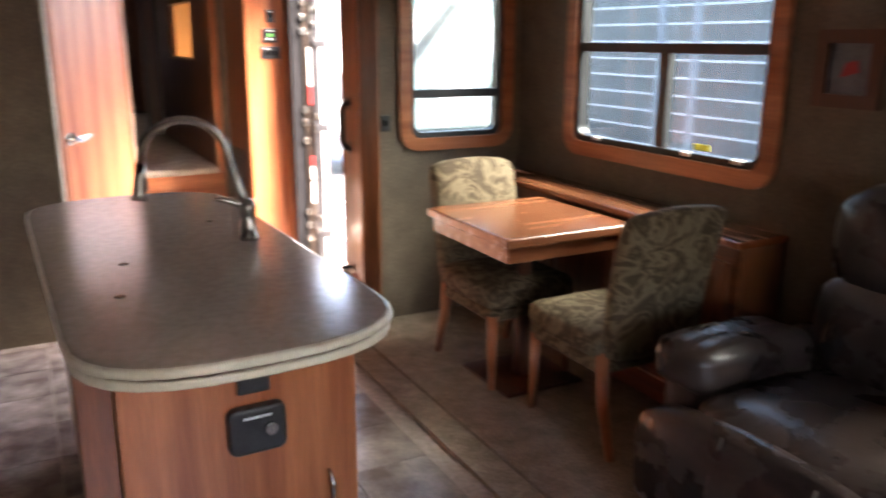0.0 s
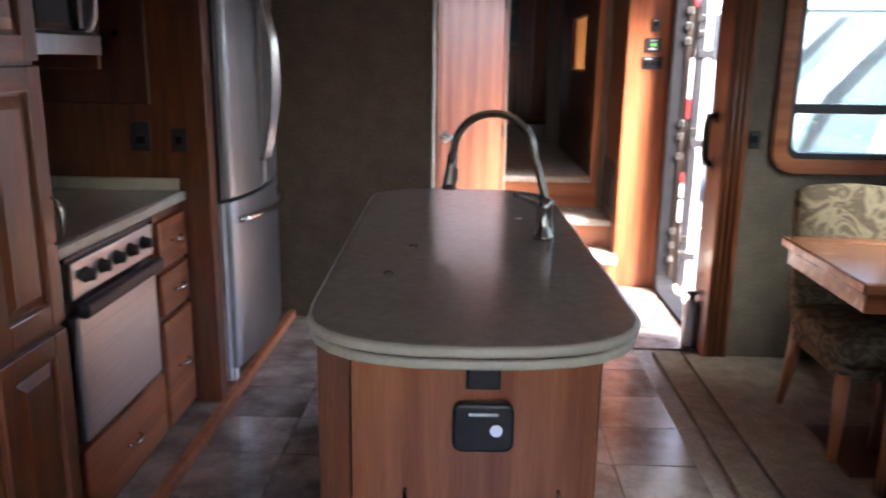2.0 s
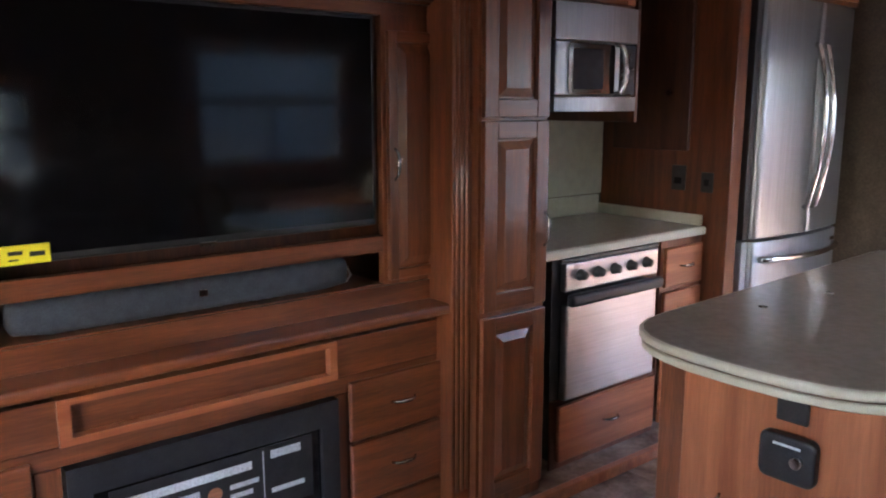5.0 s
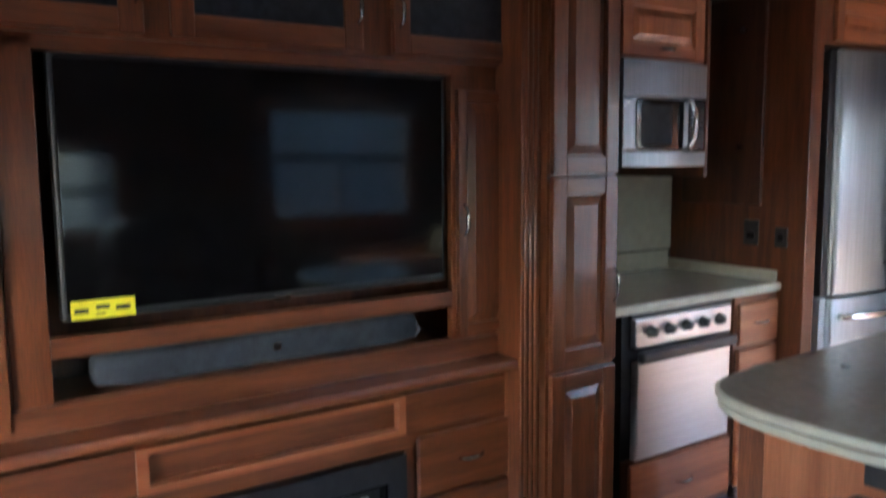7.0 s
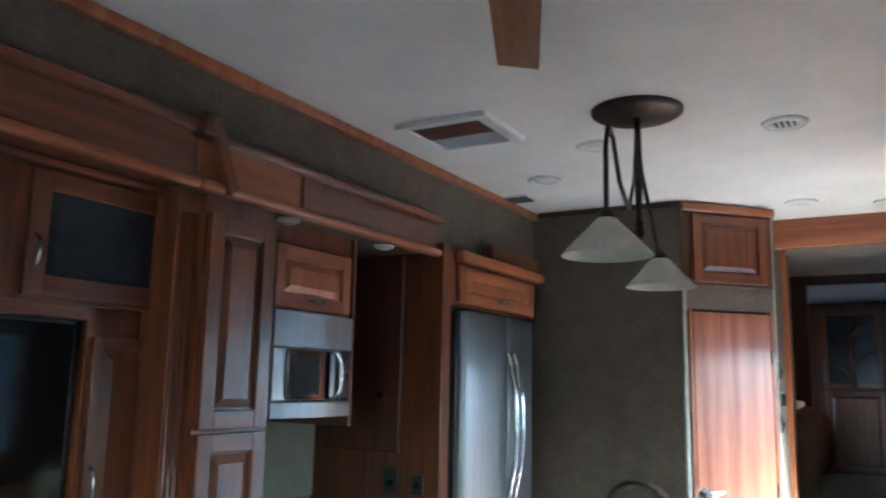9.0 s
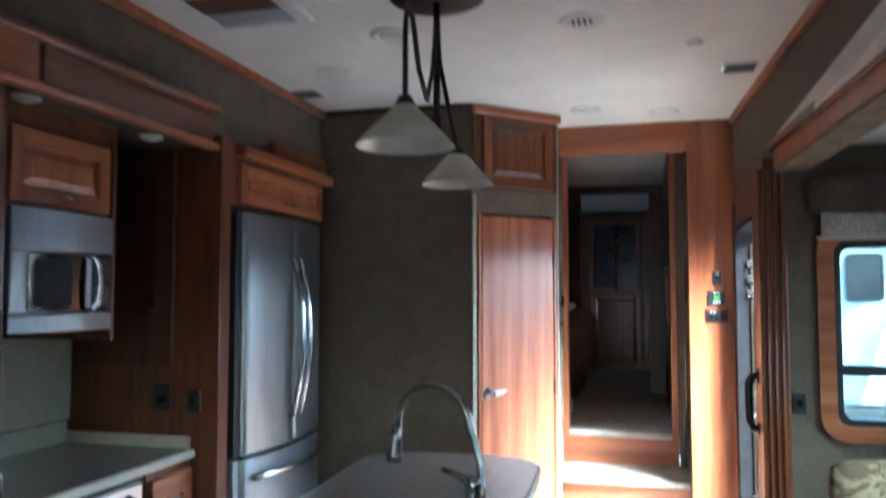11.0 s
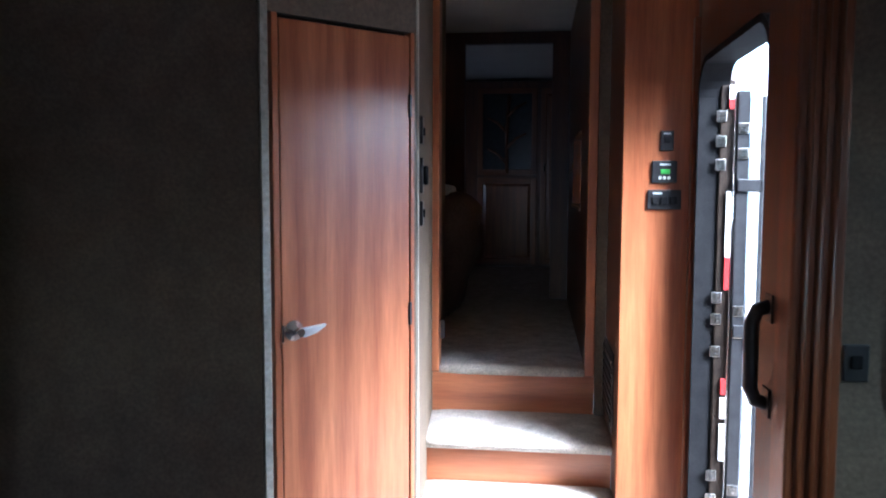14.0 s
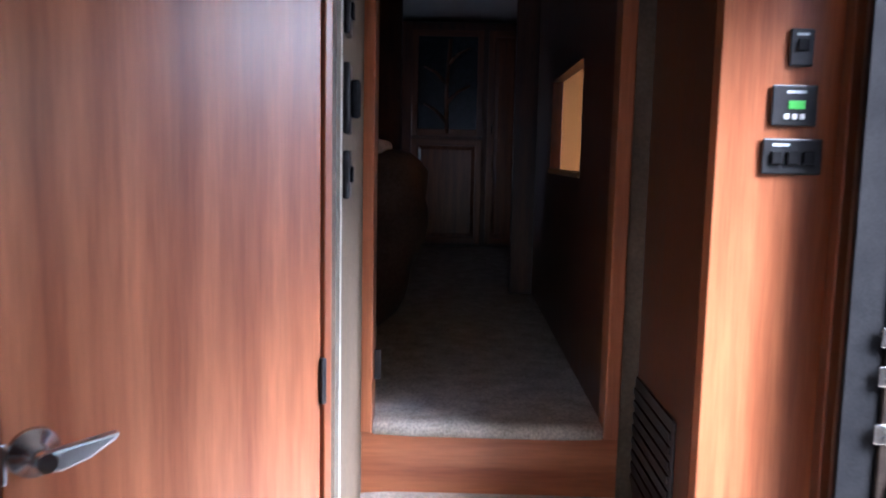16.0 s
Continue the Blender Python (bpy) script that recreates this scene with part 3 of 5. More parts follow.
slab("wall_hall_cross_left", -1.2, 0.28, 7.30, 7.36, 0.6, 2.619, M_DARK_OR_SHADED_WOOD, "dark wood partition before the bedroom")
# unseen hole, added only to let daylight into bedroom and hall
holed("wall_hall_side_left", pose(-1.2, 5.0, 0, 0, 0, 90), 6.0, 0.6, 2.619, 0.05, [(3.1, 3.75, 1.5, 2.0)], M_WALL, "far side wall of the bedroom with an unseen opening added for light")
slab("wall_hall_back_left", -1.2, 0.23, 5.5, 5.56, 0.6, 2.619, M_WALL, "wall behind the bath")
slab("wall_hall_lintel", 0.28, 0.93, 7.30, 7.36, 2.535, 2.619, M_DARK_OR_SHADED_WOOD, "dark lintel above the bedroom doorway")
slab("wall_hall_cross_right", 0.93, 1.36, 7.30, 7.36, 0.6, 2.619, M_DARK_OR_SHADED_WOOD, "dark door edge beside the bedroom doorway")
slab("wall_bed_right", 1.30, 1.36, 7.36, 11, 0.6, 2.619, M_DARK_OR_SHADED_WOOD, "dark wardrobe wall of the bedroom")
slab("wall_bed_front", -1.25, 1.4, 10.0, 10.06, 0.6, 2.619, M_DARK_OR_SHADED_WOOD, "dark cherry wall of the bedroom")
slab("carpet_landing", -1.2, 1.3, 5.012, 10, 0.50, 0.628, M_CARPET2, "grey-beige carpet of the upper landing", "floor")
holed("wall_hall_right", pose(1.06, 7.30, 0, 0, 0, -90), 2.23, 0.6, 2.619, 0.05, [(0.70, 1.64, 1.365, 1.78)], M_DARK_OR_SHADED_WOOD, "dark cherry wall of the upper hall with a niche")
niche = thing("window_4", pose(1.062, 5.66, 1.365, 0, 0, -90), "small hall window with a drawn tan shade", "window", kind="structure")
part("shade", one(-0.96, 0.02, 0.052, 0.055, -0.02, 0.43), M_BLIND, niche, "tan translucent roller shade")
part("shelf", one(-0.94, 0.0, -0.01, 0.05, -0.02, 0.0, 0.003), M_TAN, niche)


def stair(name, y_front, y_back, z0, z1, x0, x1, label):
    s = thing(name, pose(0, y_front, z0), label, "stair step")
    part("riser", one(x0, x1, 0.055, 0.075, 0.0, z1 - z0 - 0.03), M_LAMH, s)
    bm = cushion(x0 - 0.004, x1 + 0.004, 0.0, y_back - y_front, z1 - z0 - 0.045, z1 - z0, 0.02, 0.004, 9)
    part("carpet_tread", bm, M_CARPET2, s, "pale grey-beige carpet tread")
    part("fringe", one(x0, x1, 0.012, 0.05, z1 - z0 - 0.052, z1 - z0 - 0.03, 0.004), M_CARPET2, s)
    return s


step1 = stair("stair_step", 4.29, 4.62, 0.0, 0.222, 0.37, 1.149, "lowest cherry step with pale carpet tread and floor vents")
step2 = stair("stair_step", 4.565, 5.05, 0.17, 0.418, 0.345, 1.149, "second cherry step with worn pale carpet tread")
land = thing("stair_step", pose(0, 5.0, 0.38), "cherry riser below the carpeted landing edge", "stair step")
part("riser", one(0.345, 1.1, -0.012, 0.01, 0.0, 0.217), M_LAMH, land)
part("carpet_nose", cushion(0.374, 1.058, -0.02, 0.06, 0.207, 0.254, 0.018, 0.002, 5), M_CARPET2, land)

# fittings in the lowest riser
vent = thing("floor_vent", pose(0.425, 4.343, 0.03), "black heating vent grille in the lowest step", "vent")
part("frame", ring_frame(rounded_rect(0, 0.235, 0, 0.125, 0.008), rounded_rect(0.018, 0.217, 0.02, 0.105, 0.004), -0.008, 0.001), M_BLACK, vent)
part("backing", one(0.018, 0.217, 0.0, 0.001, 0.02, 0.105), M_RUBBER, vent)
for k in range(9):
    part("slat", one(0.024 + k * 0.0105, 0.029 + k * 0.0105, -0.006, 0.0, 0.022, 0.103), M_BLACK, vent)
part("damper", one(0.13, 0.21, -0.006, -0.001, 0.024, 0.1, 0.002), M_BLACK, vent)
alarm = thing("gas_alarm", pose(0.705, 4.343, 0.045), "small black gas alarm with yellow label in the step", "alarm")
part("body", one(0, 0.09, -0.014, 0.001, 0, 0.11, 0.006), M_BLACK, alarm)
part("label", prism(bmesh.new(), [(0.025, 0.018), (0.067, 0.018), (0.067, 0.078), (0.046, 0.098), (0.025, 0.078)], 0, 0.002), M_YELLOW, alarm, "yellow arrow label").matrix_local = pose(0, -0.0142, 0, 90, 0, 0)
sweep = thing("vacuum_inlet", pose(0.905, 4.343, 0.0), "black dustpan inlet at the foot of the step", "inlet")
part("housing", one(0, 0.21, -0.02, 0.001, 0.003, 0.055, 0.006), M_BLACK, sweep)
part("flap", one(0.02, 0.19, -0.025, -0.02, 0.012, 0.04, 0.003), M_RUBBER, sweep)

grille = thing("return_grille", pose(1.150, 5.0, 0.45, 0, 0, -90), "dark air grille in the stairwell side", "vent")
part("frame", one(0.0, 0.42, -0.006, 0.0, 0, 0.34, 0.003), M_BLACK, grille)
for k in range(8):
    part("slat", one(0.02, 0.40, -0.012, -0.006, 0.03 + k * 0.037, 0.05 + k * 0.037, 0.002), M_BLACK, grille)

# switches on the pillar
sw = thing("wall_switch", pose(1.288, 4.418, 1.612), "single black rocker switch on cherry panel", "switch")
part("plate", one(0, 0.05, -0.008, 0, 0, 0.076, 0.004), M_BLACK, sw)
part("rocker", one(0.013, 0.037, -0.016, -0.008, 0.03, 0.055, 0.003), M_RUBBER, sw)
part("marking", one(0.012, 0.038, -0.0092, -0.008, 0.062, 0.067), M_INK, sw)
tp = thing("control_panel", pose(1.258, 4.418, 1.49), "black monitor panel with green display", "panel")
part("plate", one(0, 0.095, -0.008, 0, 0, 0.085, 0.005), M_BLACK, tp)
part("display", one(0.034, 0.068, -0.011, -0.008, 0.035, 0.052, 0.001), M_GREENLCD, tp, "green display")
for k in range(3):
    part("button", one(0.026 + 0.016 * k, 0.037 + 0.016 * k, -0.011, -0.008, 0.014, 0.025, 0.002), M_WHITEP, tp)
part("marking", one(0.03, 0.07, -0.0092, -0.008, 0.067, 0.073), M_INK, tp)
sw3 = thing("wall_switch", pose(1.245, 4.418, 1.39), "triple black rocker switch plate", "switch")
part("plate", one(0, 0.125, -0.008, 0, 0, 0.075, 0.006), M_BLACK, sw3)
for k in range(3):
    part("rocker", one(0.017 + 0.033 * k, 0.041 + 0.033 * k, -0.017, -0.008, 0.02, 0.048, 0.003), M_RUBBER, sw3)
part("marking", one(0.02, 0.055, -0.0092, -0.008, 0.058, 0.064), M_INK, sw3)

# controls on the stair wall
for z, h, nm, lab in ((1.63, 0.10, "wall_switch", "black switch plate on the stair wall"), (1.45, 0.13, "thermostat", "black thermostat with dial on the stair wall"), (1.33, 0.09, "wall_switch", "black double switch on the stair wall")):
    w = thing(nm, pose(0.4, 4.20, z, 0, 0, 94), lab, nm.replace("wall_", ""))
    part("plate", one(0, 0.07, -0.012, 0, 0, h, 0.004), M_BLACK, w)
    if nm == "thermostat":
        part("knob", one(0.02, 0.05, -0.03, -0.012, 0.03, 0.1, 0.006), M_RUBBER, w)
    else:
        part("rocker", one(0.02, 0.05, -0.018, -0.012, 0.03, 0.06, 0.003), M_RUBBER, w)
latch = thing("door_latch", pose(0.377, 5.03, 0.75, 0, 0, 90), "small dark catch on the hall casing", "latch")
part("body", one(-0.01, 0.01, -0.02, 0, 0, 0.09, 0.004), M_BLACK, latch)

# bedroom things glimpsed through the hall
bed = thing("bed", pose(-0.45, 7.6, 0.615), "bed with hanging brown bedspread and white sheet", "bed")
part("base", one(-0.7, 0.55, 0.05, 1.8, 0.0, 0.25, 0.02), M_DARK_OR_SHADED_WOOD, bed)
part("mattress", cushion(-0.72, 0.56, 0.0, 1.85, 0.25, 0.6, 0.06, 0.02), M_SHEET, bed)
part("bedspread", cushion(-0.74, 0.72, -0.03, 1.5, 0.08, 0.68, 0.10, 0.03), M_QUILT, bed, "draped brown bedspread")
drape = thing("garment_chair", pose(0.265, 6.0, 0.628), "brown covered armchair edge with rounded back", "chair")
cover = cushion(-0.5, 0.20, 0.0, 0.5, 0.0, 0.80, 0.12, 0.02, 9)
for v in cover.verts:
    v.co.x -= 0.16 * max(0.0, 1 - v.co.z / 0.55) ** 1.3 * (v.co.x > 0) + 0.015 * math.sin(v.co.z * 19 + v.co.y * 9)
part("cover", cover, M_QUILT, drape)
part("pad", cushion(-0.45, 0.04, 0.05, 0.45, 0.78, 0.86, 0.035, 0.01), M_SHEET, drape, "white pad")
ward = thing("wardrobe", pose(0.2, 9.98, 0.617), "dark cherry wardrobe with leaf-patterned glass door", "wardrobe")
part("body", one(-0.2, 1.05, -0.3, 0.0, 0, 1.95, 0.004), M_DARK_OR_SHADED_WOOD, ward)
wd = raised_door(ward, 0.0, 0.62, 0.04, 0.95, -0.3, wood=M_WOOD)
wd2 = raised_door(ward, 0.0, 0.62, 0.98, 1.88, -0.3, panel=M_DARKGLASS)
stem = bmesh.new()
tube(stem, [(0.31, -0.318, 1.0), (0.30, -0.318, 1.4), (0.33, -0.318, 1.8)], 0.02, 6)
for k, s in enumerate((-1, 1, -1, 1)):
    tube(stem, [(0.305, -0.318, 1.1 + 0.16 * k), (0.305 + s * 0.1, -0.318, 1.2 + 0.16 * k), (0.305 + s * 0.2, -0.318, 1.25 + 0.16 * k)], [0.02, 0.014, 0.008], 6)
part("branch_overlay", stem, M_WOOD, wd2, "carved branch overlay")
raised_door(ward, 0.66, 1.02, 0.04, 1.88, -0.3)
bow_pull(ward, 0.70, 1.05, 0.1, True, -0.32)

# ---- entry door: jamb, open leaf, grab handle ----
jamb = thing("door_2", pose(XR + 0.062, 3.887, 0, 0, 0, -90), "entry doorway with rounded top and open black-edged door", "door", kind="structure")
part("door_frame", ring_frame(rounded_rect(-0.448, 0.448, 0.0, 1.935, 0.12), rounded_rect(-0.43, 0.43, 0.02, 1.912, 0.115), -0.075, 0.03), M_RUBBER, jamb)
leaf = part("open_leaf", one(-1.30, -0.475, 0.04, 0.085, 0.02, 1.90, 0.02, 3), M_RVWHITE, jamb, "open white entry door with black edge")
edge = part("leaf_edge", one(-0.446, -0.420, 0.0, 0.05, 0.04, 1.86, 0.004), M_BRONZE, leaf)
part("screen_edge", one(-0.416, -0.398, 0.055, 0.10, 0.04, 1.82, 0.004), M_BLACK, jamb, "black edge of the folded screen door")
part("screen_frame", one(-0.405, -0.392, 0.102, 0.135, 0.05, 1.80, 0.004), M_WHITEP, jamb, "pale aluminium screen frame")
part("screen_rim", one(-0.404, -0.388, 0.137, 0.15, 0.05, 1.80, 0.003), M_BLACK, jamb, "black rim of the screen frame")
for z in (0.22, 0.93, 1.46):
    part("screen_bracket", one(-0.396, -0.388, 0.06, 0.148, z, z + 0.045, 0.003), M_BLACK, jamb, "black screen bracket")
for k, z in enumerate((0.20, 0.29, 0.38, 0.85, 0.97, 1.05, 1.535, 1.62, 1.71)):
    hg = part("hinge_plate", one(-0.4195, -0.4145, -0.016, 0.022, z, z + 0.042, 0.002), M_NICKEL, leaf, "steel hinge plate")
    for dz in (0.012, 0.031):
        part("screw", tube(bmesh.new(), [(-0.4145, 0.008, z + dz), (-0.410, 0.008, z + dz)], 0.006, 8), M_CHROME, hg)
    if k % 3:
        hp = part("outer_hinge_plate", one(-0.398, -0.393, 0.056, 0.095, z - 0.045, z - 0.005, 0.002), M_NICKEL, jamb, "steel outer hinge plate")
        part("screw", tube(bmesh.new(), [(-0.393, 0.078, z - 0.032), (-0.389, 0.078, z - 0.032)], 0.006, 8), M_CHROME, hp)
        part("screw", tube(bmesh.new(), [(-0.393, 0.082, z - 0.016), (-0.389, 0.082, z - 0.016)], 0.006, 8), M_CHROME, hp)
for z0, z1, mm in ((0.46, 0.60, M_WHITEP), (0.62, 0.70, M_WHITEP), (0.71, 0.77, M_RED), (1.10, 1.22, M_RED), (1.22, 1.46, M_WHITEP), (1.755, 1.79, M_RED), (1.79, 1.84, M_WHITEP)):
    part("strike", one(-0.418, -0.408, 0.026, 0.045, z0, z1, 0.002), mm, leaf)
part("hinge_rod", tube(bmesh.new(), [(-0.412, 0.05, 0.06), (-0.412, 0.05, 1.84)], 0.005, 8), M_CHROME, leaf)
part("threshold", one(-0.44, 0.44, -0.06, 0.06, 0.0, 0.018, 0.005), M_NICKEL, jamb)

grab = thing("grab_handle", pose(XR - 0.03, 3.30, 0.93, 0, 0, -90), "black looped grab handle beside the entry", "handle")
part("grip", tube(bmesh.new(), [(0, 0.0, 0.02), (0, -0.03, 0.03), (0, -0.042, 0.06), (0, -0.042, 0.22), (0, -0.03, 0.25), (0, 0.0, 0.26)], 0.018, 10), M_BLACK, grab)
part("mount", one(-0.03, 0.03, -0.006, 0.0, -0.01, 0.06, 0.004), M_BLACK, grab)
part("mount", one(-0.03, 0.03, -0.006, 0.0, 0.22, 0.29, 0.004), M_BLACK, grab)
ext = thing("fire_extinguisher", pose(1.36, 3.33, 0.0), "small fire extinguisher with dark valve near the entry", "extinguisher")
part("cylinder", lathe(bmesh.new(), [(0, 0), (0.035, 0.004), (0.037, 0.02), (0.037, 0.2), (0.03, 0.235), (0.014, 0.25), (0, 0.252)]), M_STEEL, ext)
part("valve", lathe(bmesh.new(), [(0, 0.25), (0.016, 0.25), (0.016, 0.275), (0.03, 0.28), (0.03, 0.292), (0.012, 0.295), (0, 0.3)]), M_BLACK, ext)


# ---- windows ----
def window(name, m, w, h, bars, label, trim=0.075, uprights=()):
    """Local x from 0 to w, z from 0 to h, the wall's face at y = 0; bars at heights from the sill, uprights as (x, z0, z1)."""
    win = thing(name, m, label, "window", kind="structure")
    part("wood_trim", ring_frame(rounded_rect(-trim, w + trim, -trim, h + trim, 0.11), rounded_rect(0.0, w, 0.0, h, 0.055), -0.022, -0.001), M_LAMH, win, "rounded cherry window surround")
    fr = part("window_frame", ring_frame(rounded_rect(-0.004, w + 0.004, -0.004, h + 0.004, 0.055), rounded_rect(0.028, w - 0.028, 0.028, h - 0.028, 0.045), 0.0, 0.06), M_BLACK, win, "black metal window frame")
    for z in bars:
        part("bar", one(0.02, w - 0.02, 0.005, 0.05, z - 0.022, z + 0.022, 0.004), M_BLACK, fr)
    for x, z0, z1 in uprights:
        part("bar", one(x - 0.03, x + 0.03, 0.006, 0.048, z0, z1, 0.004), M_BLACK, fr)
    cuts = [0.02, *bars, h - 0.02]
    for a, b in zip(cuts, cuts[1:]):
        p = part("pane", one(0.02, w - 0.02, 0.030, 0.034, a, b), M_GLASS, win)
    return win


win_b = window("window_1", pose(XSR, WB[1], WB[2], 0, 0, -90), WB[1] - WB[0], WB[3] - WB[2], [0.46], "dinette window, black frame in rounded cherry surround", 0.072, [(0.60, 0.03, 0.46)])
for x in (0.18, 0.78, 1.06):
    part("latch", one(x - 0.025, x + 0.025, -0.012, 0.02, 0.012, 0.03, 0.004), M_WHITEP, win_b)
part("sticker", one(0.80, 0.88, 0.026, 0.029, 0.04, 0.065), M_YELLOW, win_b, "yellow-green sticker")
win_a = window("window_2", pose(WA[0], YE, WA[2]), WA[1] - WA[0], WA[3] - WA[2], [0.232], "slim end window, black frame in rounded cherry surround", 0.066)
win_c = window("window_3", pose(XSR, WC[1], WC[2], 0, 0, -90), WC[1] - WC[0], WC[3] - WC[2], [0.26], "window behind the recliner with black frame", 0.085)


def valance(m, w, label):
    v = thing("window_valance", m, label, "valance")
    bm = cushion(0, w, -0.10, -0.002, 0, 0.16, 0.02, 0.01)
    part("box", bm, M_QUILT, v, "patterned fabric cornice")
    part("shade", one(0.05, w - 0.05, -0.05, -0.035, -0.10, 0.0, 0.004), M_CARPET2, v, "rolled day shade")
    part("bottom_rail", one(0.03, w - 0.03, -0.058, -0.03, -0.115, -0.098, 0.005), M_EDGE, v)
    return v


valance(pose(WA[0] - 0.10, YE, 1.90), 0.74, "patterned fabric valance above the end window")
valance(pose(XSR, WB[1] + 0.1, 1.93, 0, 0, -90), 1.38, "patterned fabric valance above the dinette window")

ow = thing("wall_outlet", pose(1.507, YE, 1.045), "black switch plate on olive wallpaper", "switch")
part("plate", one(0, 0.055, -0.008, 0, 0, 0.085, 0.006), M_BLACK, ow)
part("rocker", one(0.015, 0.04, -0.014, -0.008, 0.03, 0.06, 0.003), M_RUBBER, ow)

pic = thing("picture_frame", pose(XSR, 1.26, 1.29, 0, 0, -90), "small picture in a wide dark frame", "picture")
part("frame", ring_frame([(0, 0), (0.25, 0), (0.25, 0.26), (0, 0.26)], [(0.045, 0.045), (0.205, 0.045), (0.205, 0.215), (0.045, 0.215)], -0.025, -0.001), M_DARK_OR_SHADED_WOOD, pic)
part("print", one(0.04, 0.21, -0.008, -0.004, 0.04, 0.22), M_PRINT, pic, "faded grey-blue print")
part("blotch", prism(bmesh.new(), [(0.09, 0.1), (0.16, 0.12), (0.15, 0.16), (0.11, 0.15)], 0, 0.001), M_RED, pic).matrix_local = pose(0, -0.0085, 0, 90, 0, 0)

# ---- dinette ----
table = thing("dining_table", pose(1.777, 2.187, 0.012), "thick cherry dinette table with square edges", "table")
part("tabletop", one(-0.315, 0.315, -0.345, 0.345, 0.712, 0.752, 0.008, 3), M_TABLE, table)
part("apron", one(-0.295, 0.295, -0.32, 0.32, 0.645, 0.7115, 0.004), M_TABLE, table)
part("pedestal", lathe(bmesh.new(), [(0.0, 0.012), (0.045, 0.012), (0.035, 0.1), (0.035, 0.64), (0.0, 0.645)]), M_DARK_OR_SHADED_WOOD, table)
part("foot", one(-0.2, 0.2, -0.2, 0.2, 0.0, 0.012, 0.004), M_DARK_OR_SHADED_WOOD, table)

ledge = thing("wall_ledge", pose(XSR - 0.002, 3.15, 0.012, 0, 0, -90), "long cherry ledge cabinet below the dinette window", "cabinet")
part("top", one(0.0, 1.85, -0.26, 0.0, 0.76, 0.79, 0.008, 3), M_TABLE, ledge)
part("front_panel", one(0.01, 1.84, -0.235, -0.215, 0.0, 0.759, 0.003), M_WOODH, ledge)
part("end_panel", one(1.822, 1.842, -0.214, 0.0, 0.0, 0.759, 0.003), M_WOOD, ledge)
for k in range(3):
    raised_door(ledge, 0.05 + 0.6 * k, 0.60 + 0.6 * k, 0.06, 0.70, -0.235)


def dining_chair(m, label):
    c = thing("dining_chair", m, label, "chair", "chairs at the dinette table")
    part("seat", cushion(-0.23, 0.23, -0.25, 0.23, 0.36, 0.48, 0.045, 0.015, 7), M_DAMASK, c)
    back = cushion(-0.225, 0.225, 0.20, 0.285, 0.38, 0.925, 0.035, 0.012, 8)
    for v in back.verts:
        k = max(0.0, (v.co.z - 0.45) / 0.52)
        v.co.y += 0.085 * k * k + 0.02 * k
        v.co.x *= 0.93 + 0.07 * k
        if k > 0.85:
            v.co.z += 0.012 * math.cos(v.co.x / 0.225 * 1.5)
    part("backrest", back, M_DAMASK, c)
    part("seat_frame", one(-0.215, 0.215, -0.235, 0.22, 0.315, 0.37, 0.01), M_DAMASK, c)
    for sx in (-1, 1):
        part("leg", tube(bmesh.new(), [(sx * 0.195, -0.215, 0.34), (sx * 0.2, -0.225, 0.0)], [0.026, 0.016], 10), M_LAM, c)
        part("leg", tube(bmesh.new(), [(sx * 0.195, 0.2, 0.40), (sx * 0.197, 0.225, 0.2), (sx * 0.2, 0.285, 0.0)], [0.026, 0.024, 0.016], 10), M_LAM, c)
    return c


dining_chair(pose(1.765, 2.33, 0.012), "damask upholstered dining chair on tapered wooden legs, near the end window")
dining_chair(pose(1.83, 1.66, 0.012, 0, 0, 180), "damask upholstered dining chair on tapered wooden legs, beside the recliner")

# ---- recliner ----
rec = thing("recliner", pose(1.53, 0.60, 0.012, 0, 0, -90), "dark brown stitched leather recliner with padded arms", "armchair")
part("base", one(-0.46, 0.46, 0.06, 0.78, 0.0, 0.2, 0.03), M_LEATHER, rec)
part("seat", cushion(-0.33, 0.33, 0.0, 0.62, 0.26, 0.475, 0.06, 0.03, 9), M_LEATHER, rec)
front = cushion(-0.50, 0.50, -0.07, 0.07, 0.05, 0.43, 0.065, 0.025, 9)
for v in front.verts:
    v.co.z -= 0.05 * (abs(v.co.x) / 0.5) ** 3 * (v.co.z > 0.25)
part("footrest", front, M_LEATHER, rec)
for s in (-1, 1):
    a = part("arm", cushion(s * 0.415 - 0.095, s * 0.415 + 0.095, 0.05, 0.78, 0.08, 0.54, 0.06, 0.02, 9), M_LEATHER, rec)
    roll = cushion(s * 0.42 - 0.115, s * 0.42 + 0.115, 0.02, 0.56, 0.45, 0.605, 0.055, 0.012, 13)
    for v in roll.verts:
        v.co.z -= 0.03 * max(0.0, (v.co.y - 0.35) / 0.2) ** 2
        v.co.z -= 0.006 * math.exp(-(((v.co.x - s * 0.42) - 0.0) / 0.02) ** 2) * (v.co.z > 0.55)
    part("arm_pad", roll, M_LEATHER, a)
    for off in (-0.045, 0.05):
        part("seam", tube(bmesh.new(), [(s * 0.42 + off, 0.022, 0.50), (s * 0.42 + off, 0.045, 0.597), (s * 0.42 + off, 0.2, 0.622), (s * 0.42 + off, 0.44, 0.590)], 0.0032, 6), M_SEAM, a)
lower = cushion(-0.35, 0.35, 0.52, 0.78, 0.40, 0.78, 0.08, 0.03, 7)
upper = cushion(-0.34, 0.34, 0.55, 0.82, 0.72, 1.06, 0.09, 0.03, 7)
part("lumbar_cushion", lower, M_LEATHER, rec)
part("headrest", upper, M_LEATHER, rec)
